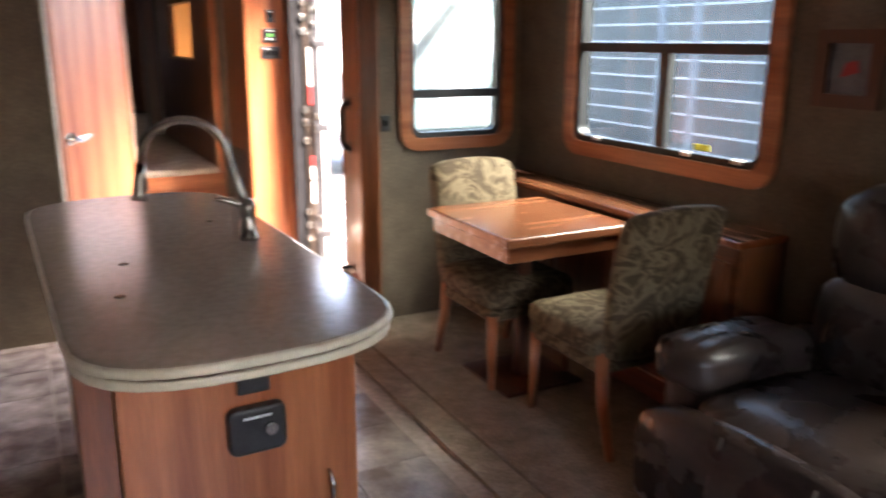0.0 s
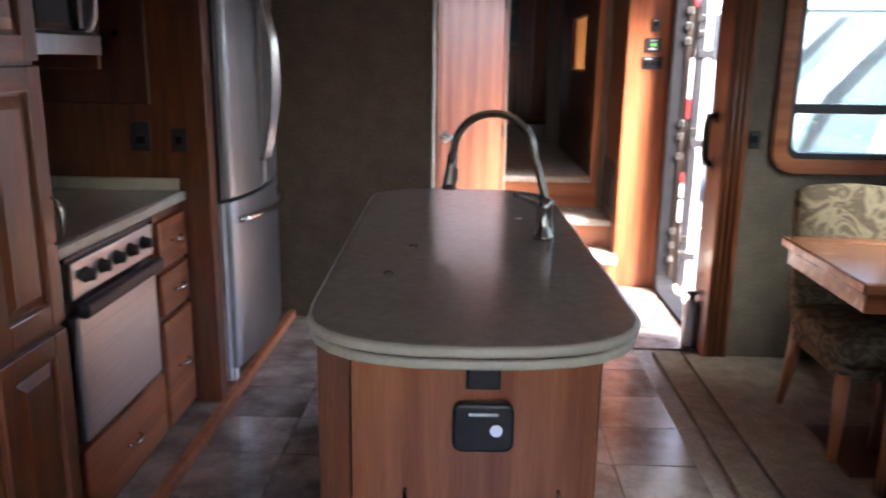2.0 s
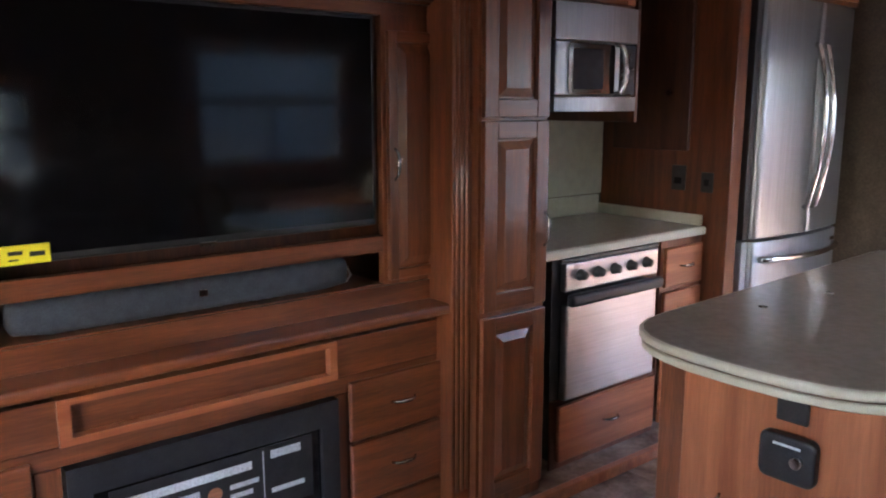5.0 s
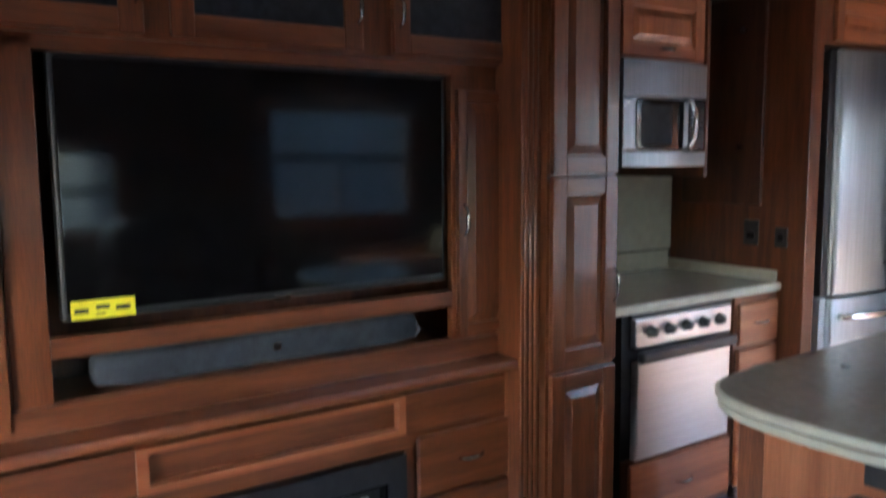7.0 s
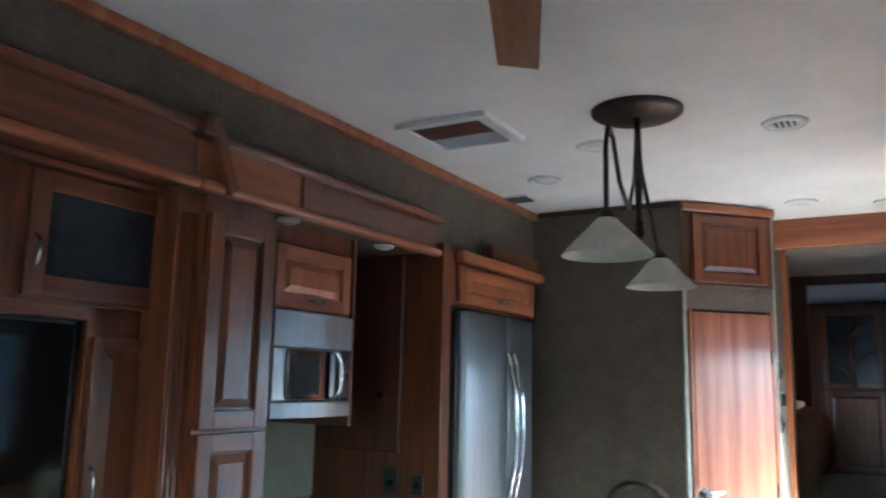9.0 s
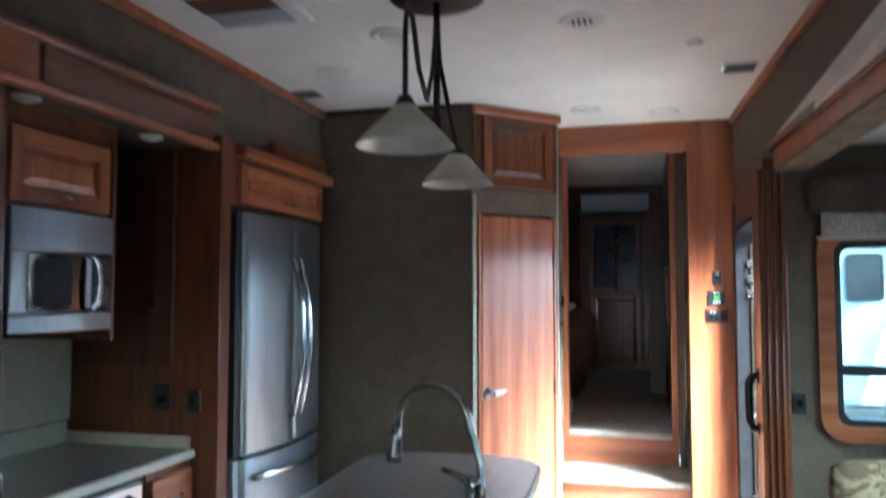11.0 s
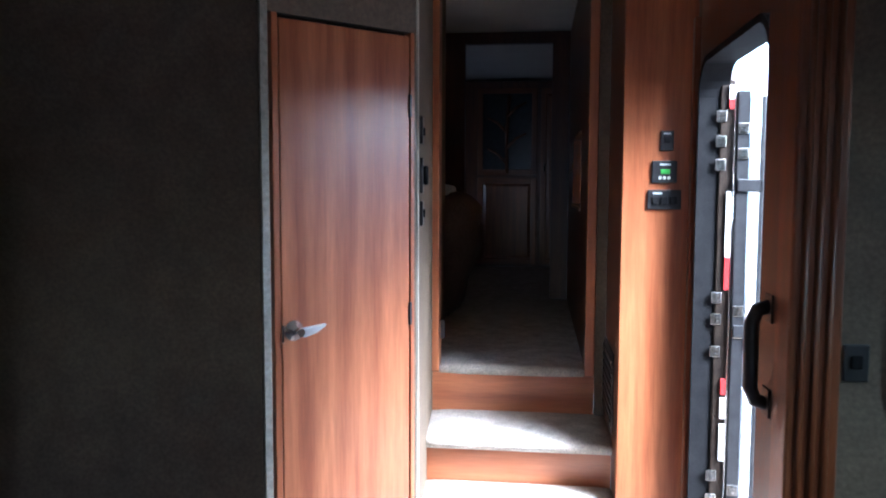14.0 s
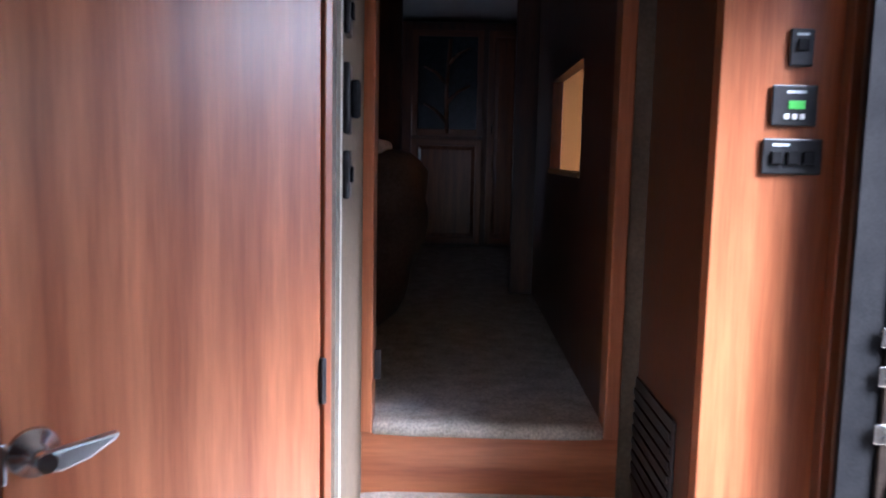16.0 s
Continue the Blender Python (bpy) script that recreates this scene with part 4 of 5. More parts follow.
part("seam", tube(bmesh.new(), [(-0.15, -0.093, 0.1), (-0.15, -0.094, 0.3), (-0.15, -0.05, 0.43)], 0.0032, 6), M_SEAM, rec)
part("seam", tube(bmesh.new(), [(0.15, -0.093, 0.1), (0.15, -0.094, 0.3), (0.15, -0.05, 0.43)], 0.0032, 6), M_SEAM, rec)


# ---- island ----
isl = thing("kitchen_island", pose(0.215, 1.02, 0, 0, 0, 1.9), "cherry kitchen island with rounded solid-surface top", "island")
part("body", one(-0.25, 0.293, 0.0, 1.45, 0.06, 0.868, 0.004), M_LAM, isl)
part("toe_kick", one(-0.22, 0.265, 0.03, 1.42, 0.0, 0.06), M_BLACK, isl)
part("corner_post", one(-0.325, -0.253, 0.006, 0.06, 0.0, 0.868, 0.004), M_WOOD, isl)


for k in range(2):
    nodo = bmesh.new()
    box(nodo, -0.272, -0.252, 0.08 + 0.64 * k, 0.68 + 0.64 * k, 0.1, 0.84, 0.006)
    dd = part("door", nodo, M_WOOD, isl)
    part("handle", tube(bmesh.new(), [(-0.273, 0.14 + 0.64 * k, 0.6), (-0.301, 0.14 + 0.64 * k, 0.62), (-0.301, 0.14 + 0.64 * k, 0.7), (-0.273, 0.14 + 0.64 * k, 0.72)], 0.006, 8), M_NICKEL, dd)
for k in range(2):
    box(nb := bmesh.new(), 0.294, 0.312, 0.06 + 0.69 * k, 0.69 + 0.69 * k, 0.1, 0.84, 0.006)
    part("door", nb, M_WOOD, isl)
for x in (-0.13, 0.215):
    bow_pull(isl, x, 0.44, 0.1, True)


def stadium(x0, x1, y0, y1, bulge, n=14, r=0.15):
    """A rectangle with bowed ends and rounded corners."""
    pts = []
    w, c = (x1 - x0) / 2, (x0 + x1) / 2
    for sgn, ye in ((1, y1), (-1, y0)):
        row = []
        for k in range(n + 1):
            a = math.pi * k / n
            s = math.cos(a)
            ex = math.copysign(abs(s) ** 0.74, s)
            ey = math.sin(a) ** 0.74
            row.append((c + sgn * w * ex, ye + sgn * (bulge * (ey - 1))))
        pts += row
    return pts


top = thing("island_worktop", pose(0.236, 0.782, 0.868, 0, 0, 1.9), "taupe solid-surface worktop with pale rounded edge", "worktop")
part("slab", prism(bmesh.new(), stadium(-0.344, 0.344, 0.0, 1.82, 0.27), 0.026, 0.052, 0.006), M_TOP, top)
part("edge_band", prism(bmesh.new(), stadium(-0.35, 0.35, -0.007, 1.827, 0.27), 0.030, 0.0505, 0.007), M_EDGE, top, "pale greenish edge band")
part("underlayer", prism(bmesh.new(), stadium(-0.345, 0.345, 0.0, 1.82, 0.268), 0.003, 0.023, 0.006), M_EDGE, top)
part("groove", prism(bmesh.new(), stadium(-0.337, 0.337, 0.007, 1.813, 0.265), 0.0225, 0.0305), M_DARK_OR_SHADED_WOOD, top, "dark groove between the edge layers")
for x, y in ((-0.15, 0.79), (-0.2, 0.5), (0.18, 1.2)):
    part("plug", lathe(bmesh.new(), [(0, 0.054), (0.012, 0.054), (0.013, 0.0515), (0, 0.0515)], (x, y, 0), 12), M_NICKEL, top)

ip = thing("pop_up_outlet", pose(0.188, 1.018, 0.593, 0, 0, 1.9), "black outlet box with silver knob on the island end", "outlet")
part("plate", prism(bmesh.new(), rounded_rect(0, 0.135, 0, 0.115, 0.022), 0.0, 0.028, 0.008), M_BLACK, ip).matrix_local = pose(0, 0, 0, 90, 0, 0)
part("knob", tube(bmesh.new(), [(0.095, -0.028, 0.06), (0.095, -0.042, 0.06)], 0.014, 14), M_CHROME, ip)
part("marking", one(0.035, 0.10, -0.0292, -0.028, 0.088, 0.094), M_INK, ip)
iu = thing("outlet_box", pose(0.217, 1.019, 0.735, 0, 0, 1.9), "small black socket below the island worktop", "outlet")
part("box", one(0, 0.075, -0.014, 0, 0, 0.12, 0.005), M_BLACK, iu)
part("display", one(0.018, 0.057, -0.016, -0.014, 0.075, 0.1, 0.002), M_DARKGLASS, iu)

fc = thing("kitchen_faucet", pose(0.42, 1.765, 0.92), "brushed nickel gooseneck faucet with pull-down spray", "faucet")
part("base", lathe(bmesh.new(), [(0, 0), (0.03, 0.0), (0.03, 0.010), (0.024, 0.016), (0.023, 0.085), (0.026, 0.10), (0.02, 0.122), (0.0, 0.126)], (0.014, -0.07, 0)), M_NICKEL, fc)
arc = [(0.028, -0.03, 0.02), (0.024, 0.0, 0.08), (0.014, 0.02, 0.14), (-0.004, 0.018, 0.20)] + [(-0.137 + 0.121 * math.cos(radians(a)), 0.045 - 0.03 * math.cos(radians(a)), 0.238 + 0.118 * math.sin(radians(a))) for a in range(0, 181, 12)] + [(-0.263, 0.078, 0.21)]
part("neck", tube(bmesh.new(), arc, 0.0125, 14), M_NICKEL, fc)
part("spray_head", tube(bmesh.new(), [(-0.261, 0.077, 0.23), (-0.265, 0.079, 0.19), (-0.271, 0.081, 0.14), (-0.273, 0.082, 0.12)], [0.015, 0.017, 0.022, 0.024], 16), M_NICKEL, fc)
part("lever", tube(bmesh.new(), [(0.010, -0.068, 0.10), (-0.012, -0.066, 0.112), (-0.05, -0.062, 0.124), (-0.08, -0.060, 0.132)], [0.018, 0.013, 0.010, 0.007], 10), M_NICKEL, fc)
part("button", one(-0.25, -0.244, 0.07, 0.09, 0.145, 0.185, 0.002), M_BLACK, fc)
part("collar", lathe(bmesh.new(), [(0, 0), (0.022, 0), (0.022, 0.02), (0.016, 0.032), (0, 0.034)], (0.028, -0.03, 0), 18), M_NICKEL, fc)


# ---- kitchen slide-out ----
XK = -0.915      # front of the base cabinets
KP = lambda y, z, x=XK: pose(x, y, z, 0, 0, 90)   # local x runs forward (+y), front looks to +x

counter = thing("kitchen_worktop", KP(1.33, 0.885), "taupe solid-surface worktop with pale edge and low backsplash", "worktop")
part("slab", one(0.0, 1.075, -0.005, 0.60, 0.012, 0.037, 0.005), M_TOP, counter)
part("edge_band", one(0.0, 1.078, -0.022, -0.003, 0.0, 0.034, 0.007, 3), M_EDGE, counter, "pale edge band")
part("backsplash", one(0.0, 1.055, 0.585, 0.603, 0.038, 0.13, 0.004), M_EDGE, counter)
part("side_splash", one(1.056, 1.078, 0.0, 0.603, 0.037, 0.085, 0.006), M_EDGE, counter)
slab("backsplash_wall", XSL, XSL + 0.012, 1.33, 2.41, 1.02, 1.6, M_EDGE, "pale backsplash panel behind the stove", "wall")

base = thing("base_cabinet", KP(2.11, 0.03), "narrow cherry base cabinet with three drawers", "cabinet")
part("body", one(0.0, 0.295, 0.0, 0.58, 0.05, 0.852), M_WOOD, base)
part("toe_kick", one(0.0, 0.295, 0.05, 0.07, 0.0, 0.05), M_BLACK, base)
base["lam"] = 1
for a, b in ((0.645, 0.82), (0.465, 0.625), (0.03, 0.445)):
    drawer_front(base, 0.015, 0.285, a, b)

stove = thing("stove", KP(1.45, 0.03), "stainless steel gas range with black knobs and handle", "stove")
part("body", one(0.0, 0.65, 0.01, 0.58, 0.04, 0.85), M_BLACK, stove)
panel = part("control_panel", one(0.045, 0.615, -0.02, 0.01, 0.722, 0.832, 0.006), M_STEEL, stove, "steel control panel")
for k in range(5):
    kn = part("knob", lathe(bmesh.new(), [(0, 0.03), (0.017, 0.028), (0.02, 0.008), (0.024, 0.004), (0.024, 0.0), (0, 0)], n=18), M_BLACK, panel, "black control knob")
    kn.matrix_local = pose(0.125 + 0.101 * k, -0.021, 0.782, 90, 0, 0)
od = part("oven_door", one(0.05, 0.608, -0.025, 0.01, 0.285, 0.672, 0.008), M_STEEL, stove, "stainless steel oven door")
part("door_handle", one(0.045, 0.615, -0.06, -0.022, 0.668, 0.716, 0.014, 3), M_BLACK, od, "black bar handle")
part("cooktop_lip", one(0.03, 0.63, -0.012, 0.01, 0.834, 0.85, 0.004), M_BLACK, stove)
sdw = thing("drawer_unit", KP(1.45, 0.03), "cherry drawer under the stove", "drawer")
part("frame", one(0.0, 0.65, 0.0, 0.009, 0.0, 0.285), M_WOOD, sdw)
sdw["lam"] = 1
drawer_front(sdw, 0.03, 0.635, 0.03, 0.265)

mw = thing("microwave", KP(1.485, 1.43, -1.0), "stainless steel over-range microwave with dark window", "microwave")
part("body", one(0.0, 0.475, 0.0, 0.45, 0.0, 0.40, 0.005), M_BLACK, mw)
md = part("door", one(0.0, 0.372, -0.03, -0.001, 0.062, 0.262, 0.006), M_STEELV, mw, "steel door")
part("glass", prism(bmesh.new(), rounded_rect(0.07, 0.335, 0.068, 0.256, 0.018), 0.0, 0.004), M_SCREEN, md, "dark window").matrix_local = pose(0, -0.031, 0, 90, 0, 0)
part("inner_window", prism(bmesh.new(), rounded_rect(0.095, 0.265, 0.085, 0.235, 0.01), 0.0, 0.002), M_FABRIC_G, md, "grey inner window mesh").matrix_local = pose(0, -0.0352, 0, 90, 0, 0)
part("handle", tube(bmesh.new(), [(0.335, -0.03, 0.066), (0.35, -0.058, 0.075), (0.358, -0.07, 0.11), (0.36, -0.073, 0.165), (0.358, -0.07, 0.215), (0.35, -0.058, 0.25), (0.335, -0.03, 0.26)], 0.010, 10), M_CHROME, md, "chrome bowed handle")
part("keypad", one(0.375, 0.475, -0.028, -0.001, 0.062, 0.262, 0.006), M_DARKGLASS, mw, "dark keypad")
bowed = [(0.0, 0.0), (0.475, 0.0), (0.475, -0.012)] + [(0.475 - 0.475 * k / 10, -0.020 - 0.028 * math.sin(math.pi * (0.12 + 0.76 * k / 10))) for k in range(11)]
part("vent_panel", prism(bmesh.new(), bowed, 0.265, 0.40, 0.004), M_STEELV, mw, "curved steel upper panel")
part("vent_slot", one(0.03, 0.445, -0.008, 0.002, 0.4005, 0.404), M_BLACK, mw)
part("lower_panel", prism(bmesh.new(), bowed, 0.0, 0.059, 0.004), M_STEELV, mw, "curved steel lower panel")

uc = thing("upper_cabinet", KP(1.49, 1.835, -1.02), "cherry lift-up cabinet above the microwave", "cabinet")
part("body", one(0.0, 0.525, 0.0, 0.48, 0.0, 0.38), M_WOOD, uc)
ud = raised_door(uc, 0.02, 0.49, 0.01, 0.255, wood=M_LAM, woodh=M_LAMH)
bow_pull(ud, 0.255, 0.045, 0.08, y=-0.02)
part("end_panel", one(0.506, 0.526, -0.02, 0.48, -0.45, 0.38, 0.003), M_WOOD, uc)

nook = thing("tall_cabinet", pose(-1.47, 2.418, 1.25), "tall slim cherry door facing the stove", "cabinet")
part("door", one(0.03, 0.46, -0.018, 0.0, 0.0, 0.92, 0.005), M_DARK_OR_SHADED_WOOD, nook)
for z in (0.26, 0.77):
    part("knob", tube(bmesh.new(), [(0.36, -0.018, z), (0.36, -0.03, z), (0.36, -0.042, z)], [0.006, 0.008, 0.014], 12), M_NICKEL, nook, "round nickel knob")

slab("partition_fridge", XSL, -0.80, 2.42, 2.50, 0.03, 2.22, M_WOOD, "cherry partition panel beside the refrigerator", "wall", 0.004)
for x, w, lab in ((-1.095, 0.075, "black double outlet on the cherry partition"), (-0.94, 0.062, "black switch on the cherry partition")):
    o = thing("wall_outlet", pose(x, 2.418, 1.07), lab, "outlet")
    part("plate", one(0, w, -0.008, 0, 0, 0.115 if w > 0.07 else 0.09, 0.005), M_BLACK, o)
    part("socket", one(0.018, w - 0.018, -0.012, -0.008, 0.03, 0.06, 0.003), M_RUBBER, o)

fr = thing("refrigerator", KP(2.605, 0.042, -0.815), "stainless steel french-door refrigerator with bottom freezer", "refrigerator")
FW = 0.80


def fridge_front(x):
    """The bowed front of the doors."""
    return -0.03 - 0.042 * (1 - ((x - FW / 2) / (FW / 2)) ** 2)


def bowed_door(x0, x1, z0, z1, b=0.008):
    pts = [(x0, 0.044), (x1, 0.044)]
    pts += [(x1, fridge_front(x1) + 0.014), (x1 - 0.004, fridge_front(x1) + 0.004)]
    pts += [(x1 + (x0 - x1) * (0.02 + 0.96 * k / 12), fridge_front(x1 + (x0 - x1) * (0.02 + 0.96 * k / 12))) for k in range(13)]
    pts += [(x0 + 0.004, fridge_front(x0) + 0.004), (x0, fridge_front(x0) + 0.014)]
    bm = prism(bmesh.new(), pts, z0, z1, b)
    for f_ in bm.faces:
        f_.smooth = abs(f_.normal.z) < 0.5 and f_.normal.y < -0.5
    return bm


part("body", one(-0.055, FW + 0.01, 0.045, 0.68, 0.0, 1.87, 0.006), M_BLACK, fr)
for a, b, hx, lean in ((0.0, FW / 2 - 0.003, FW / 2 - 0.036, 0.02), (FW / 2 + 0.003, FW, FW / 2 + 0.036, -0.02)):
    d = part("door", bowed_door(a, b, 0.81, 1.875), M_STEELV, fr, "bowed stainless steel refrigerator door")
    yf = fridge_front(hx)
    pts = [(hx, yf, 0.935)] + [(hx, yf - 0.018 - 0.052 * math.sin(math.pi * k / 12), 0.945 + 0.73 * k / 12) for k in range(13)] + [(hx, yf, 1.685)]
    part("handle", tube(bmesh.new(), pts, 0.013, 10), M_CHROME, d, "long bowed chrome handle")
    part("hinge_cap", one(a + 0.02 if a == 0 else b - 0.07, a + 0.07 if a == 0 else b - 0.02, -0.01, 0.04, 1.8755, 1.887, 0.004), M_BLACK, d, "black hinge cap")
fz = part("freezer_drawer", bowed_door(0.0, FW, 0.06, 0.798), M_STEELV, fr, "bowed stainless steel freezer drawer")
pts = [(0.055, fridge_front(0.055), 0.715)] + [(0.06 + (FW - 0.12) * k / 14, fridge_front(0.06 + (FW - 0.12) * k / 14) - 0.02 - 0.03 * math.sin(math.pi * k / 14), 0.715) for k in range(15)] + [(FW - 0.055, fridge_front(FW - 0.055), 0.715)]
part("handle", tube(bmesh.new(), pts, 0.015, 10), M_CHROME, fz, "bowed chrome handle")
part("badge", one(0.70, 0.755, fridge_front(0.73) - 0.003, fridge_front(0.73) + 0.004, 0.735, 0.755, 0.001), M_CHROME, fz)
part("foot", one(0.0, 0.05, -0.02, 0.03, 0.0, 0.055, 0.005), M_WHITEP, fr)
part("side_trim", one(-0.05, -0.004, -0.012, 0.0445, 0.02, 0.80, 0.003), M_RVSWOOSH, fr, "grey freezer side trim")
part("side_trim", one(-0.05, -0.004, -0.012, 0.0445, 0.81, 1.87, 0.003), M_BLACK, fr)

fcab = thing("upper_cabinet", KP(2.505, 1.935, -0.82), "cherry cabinet with crown above the refrigerator", "cabinet")
part("body", one(0.0, 1.0, 0.0, 0.6, 0.0, 0.28), M_WOOD, fcab)
fd = raised_door(fcab, 0.085, 0.965, 0.02, 0.20, -0.001, wood=M_LAM, woodh=M_LAMH)
bow_pull(fd, 0.53, 0.06, 0.08, y=-0.02)
part("crown", one(0.05, 1.03, -0.06, -0.002, 0.215, 0.27, 0.014, 3), M_LAMH, fcab)
part("cap_board", one(0.40, 1.0, -0.03, 0.02, 0.281, 0.35, 0.006), M_WOODH, fcab)
part("end_panel", one(0.965, 1.0, 0.03, 0.6, -1.90, -0.001, 0.003), M_WOOD, fcab)

# valance over the kitchen with lamps
slab("soffit_kitchen", XSL, XL + 0.03, 1.32, 2.42, 2.175, 2.219, M_WALL, "soffit above the stove with puck lamps", "ceiling")
kv = thing("crown_valance", KP(0.92, 2.14, -0.80), "cherry crown moulding valance above the kitchen", "moulding")
part("board", one(0.0, 0.478, 0.0, 0.05, 0.02, 0.175, 0.006), M_LAMH, kv)
part("board", one(0.50, 1.44, 0.004, 0.05, 0.02, 0.165, 0.006), M_WOODH, kv)
part("slot", one(0.477, 0.501, 0.03, 0.05, 0.03, 0.165), M_RUBBER, kv, "dark gap between the boards")
part("lower_bead", one(0.0, 1.44, -0.03, 0.02, 0.0, 0.032, 0.012, 3), M_LAMH, kv)
part("upper_bead", one(0.02, 1.44, -0.04, 0.0, 0.15, 0.182, 0.012, 3), M_WOODH, kv)
brace = part("brace", one(-0.018, 0.018, -0.05, 0.0, -0.01, 0.235, 0.008), M_WOOD, kv, "slanting cherry brace")
brace.matrix_local = pose(0.11, -0.006, 0.01, 0, -24, 0)
part("return_cap", one(-0.03, 0.035, -0.052, 0.02, 0.16, 0.235, 0.01), M_DARK_OR_SHADED_WOOD, kv)
for y in (1.52, 2.16):
    pk = thing("puck_lamp", pose(-0.96, y, 2.174), "small round unlit puck lamp in the soffit", "lamp")
    part("bezel", lathe(bmesh.new(), [(0, 0), (0.045, 0), (0.042, -0.012), (0.03, -0.016), (0, -0.016)]), M_WHITEP, pk)
    part("lens", lathe(bmesh.new(), [(0, -0.0165), (0.027, -0.0165), (0.02, -0.021), (0, -0.022)]), M_SHADE, pk)

# pantry
pan = thing("pantry_cabinet", KP(1.0, 0.03, -0.84), "tall cherry pantry with three raised-panel doors", "cabinet")
part("body", one(0.0, 0.315, 0.0, 0.65, 0.0, 2.12), M_WOOD, pan)
d1 = raised_door(pan, 0.012, 0.31, 1.385, 2.06, stile=0.06)
d2 = raised_door(pan, 0.012, 0.31, 0.735, 1.375, stile=0.06)
d3 = raised_door(pan, 0.012, 0.31, 0.05, 0.715, stile=0.06)
bow_pull(d2, 0.29, 1.0, 0.12, True, y=-0.02)
pil = thing("pilaster", KP(0.915, 0.03, -0.865), "fluted cherry pilaster beside the television", "moulding")
part("shaft", one(0.0, 0.083, 0.0, 0.2, 0.0, 2.12, 0.006), M_WOOD, pil)
for k in range(3):
    part("flute", tube(bmesh.new(), [(0.02 + 0.021 * k, 0.001, 0.1), (0.02 + 0.021 * k, 0.001, 2.05)], 0.008, 8), M_WOOD, pil)
pil2 = copy_thing(pil, KP(-0.86, 0.03, -0.865))
pil2["label"] = "fluted cherry pilaster at the far end of the media wall"

# ---- media wall ----
XM = -1.0
med = thing("media_cabinet", KP(-0.70, 0.03, XM), "cherry media wall with television bay and soundbar shelf", "cabinet")
# local x = world y + 0.70
part("stile", one(0.155, 0.245, 0.0, 0.03, 0.76, 1.75, 0.004), M_WOOD, med)
part("stile", one(1.435, 1.70, 0.0, 0.03, 0.76, 1.75, 0.003), M_WOOD, med)
part("top_rail", one(-0.1, 1.70, 0.0, 0.03, 1.70, 1.752, 0.004), M_WOODH, med)
part("mid_rail", one(0.245, 1.435, 0.0, 0.03, 0.955, 1.01, 0.004), M_WOODH, med)
part("back_panel", one(-0.1, 1.70, 0.24, 0.26, 0.0, 2.15), M_DARK_OR_SHADED_WOOD, med)
part("niche_floor", one(0.245, 1.435, 0.0, 0.24, 0.836, 0.85), M_WOODH, med)
part("shelf_top", one(-0.1, 1.70, -0.12, 0.0, 0.74, 0.775, 0.010, 3), M_WOODH, med, "rounded cherry ledge")
part("shelf_slope", prism(bmesh.new(), [(-0.1, 0.776), (1.70, 0.776), (1.70, 0.84), (1.42, 0.845), (0.25, 0.845), (-0.1, 0.84)], 0, 0.012), M_WOODH, med).matrix_local = pose(0, 0.001, 0, 90, 0, 0)
sd1 = raised_door(med, 1.45, 1.695, 0.86, 1.655, stile=0.035, name="side_door")
bow_pull(sd1, 1.468, 1.24, 0.1, True, y=-0.02)
sd0 = raised_door(med, -0.08, 0.15, 0.80, 1.70, stile=0.05, name="side_door")
bow_pull(sd0, 0.135, 1.24, 0.1, True, y=-0.02)

over_m = thing("upper_cabinet", KP(-0.70, 1.77, XM + 0.02), "cherry overhead cabinets with smoked glass doors", "cabinet")
part("body", one(-0.1, 1.72, 0.0, 0.3, 0.0, 0.40), M_WOOD, over_m)
for a, b, hx in ((-0.05, 0.495, 0.475), (0.56, 1.105, 1.085), (1.205, 1.715, 1.225)):
    gd = raised_door(over_m, a, b, 0.01, 0.36, panel=M_DARKGLASS, stile=0.06)
    bow_pull(gd, hx, 0.13, 0.09, True, y=-0.02)
part("soffit", one(-0.1, 1.62, -0.16, 0.0, 0.385, 0.40, 0.003), M_WOODH, over_m)
part("valance_board", one(-0.1, 1.62, -0.178, -0.16, 0.385, 0.575, 0.005), M_WOODH, over_m)
part("lower_bead", one(-0.1, 1.62, -0.205, -0.17, 0.372, 0.405, 0.012, 3), M_LAMH, over_m)
part("upper_bead", one(-0.1, 1.62, -0.20, -0.17, 0.545, 0.582, 0.012, 3), M_WOODH, over_m)
part("crown", one(-0.1, 1.62, -0.05, 0.0, 0.362, 0.386, 0.008, 3), M_WOODH, over_m)

tv = thing("television", KP(-0.425, 1.075, XM - 0.035), "large black flat television with glossy dark screen", "television")
part("casing", one(0.0, 1.14, -0.028, 0.02, 0.0, 0.655, 0.008), M_BLACK, tv)
part("mount", one(0.4, 0.74, 0.02, 0.205, 0.2, 0.45, 0.006), M_BLACK, tv)
part("screen", one(0.014, 1.126, -0.0305, -0.028, 0.022, 0.641), M_SCREEN, tv, "glossy dark screen")
part("badge", one(0.55, 0.60, -0.034, -0.028, -0.006, 0.008, 0.002), M_CHROME, tv)
st = part("energy_label", one(0.02, 0.172, -0.0325, -0.0306, 0.002, 0.05), M_YELLOW, tv, "bright yellow energy label")
for a, b, z0, z1 in ((0.028, 0.06, 0.018, 0.03), (0.078, 0.11, 0.026, 0.036), (0.125, 0.16, 0.02, 0.032), (0.078, 0.10, 0.012, 0.016)):
    part("print_bar", one(a, b, -0.0331, -0.0326, z0, z1), M_BLACK, st)
sb = thing("soundbar", KP(-0.36, 0.881, XM - 0.085), "long grey cloth soundbar with rounded ends", "speaker")
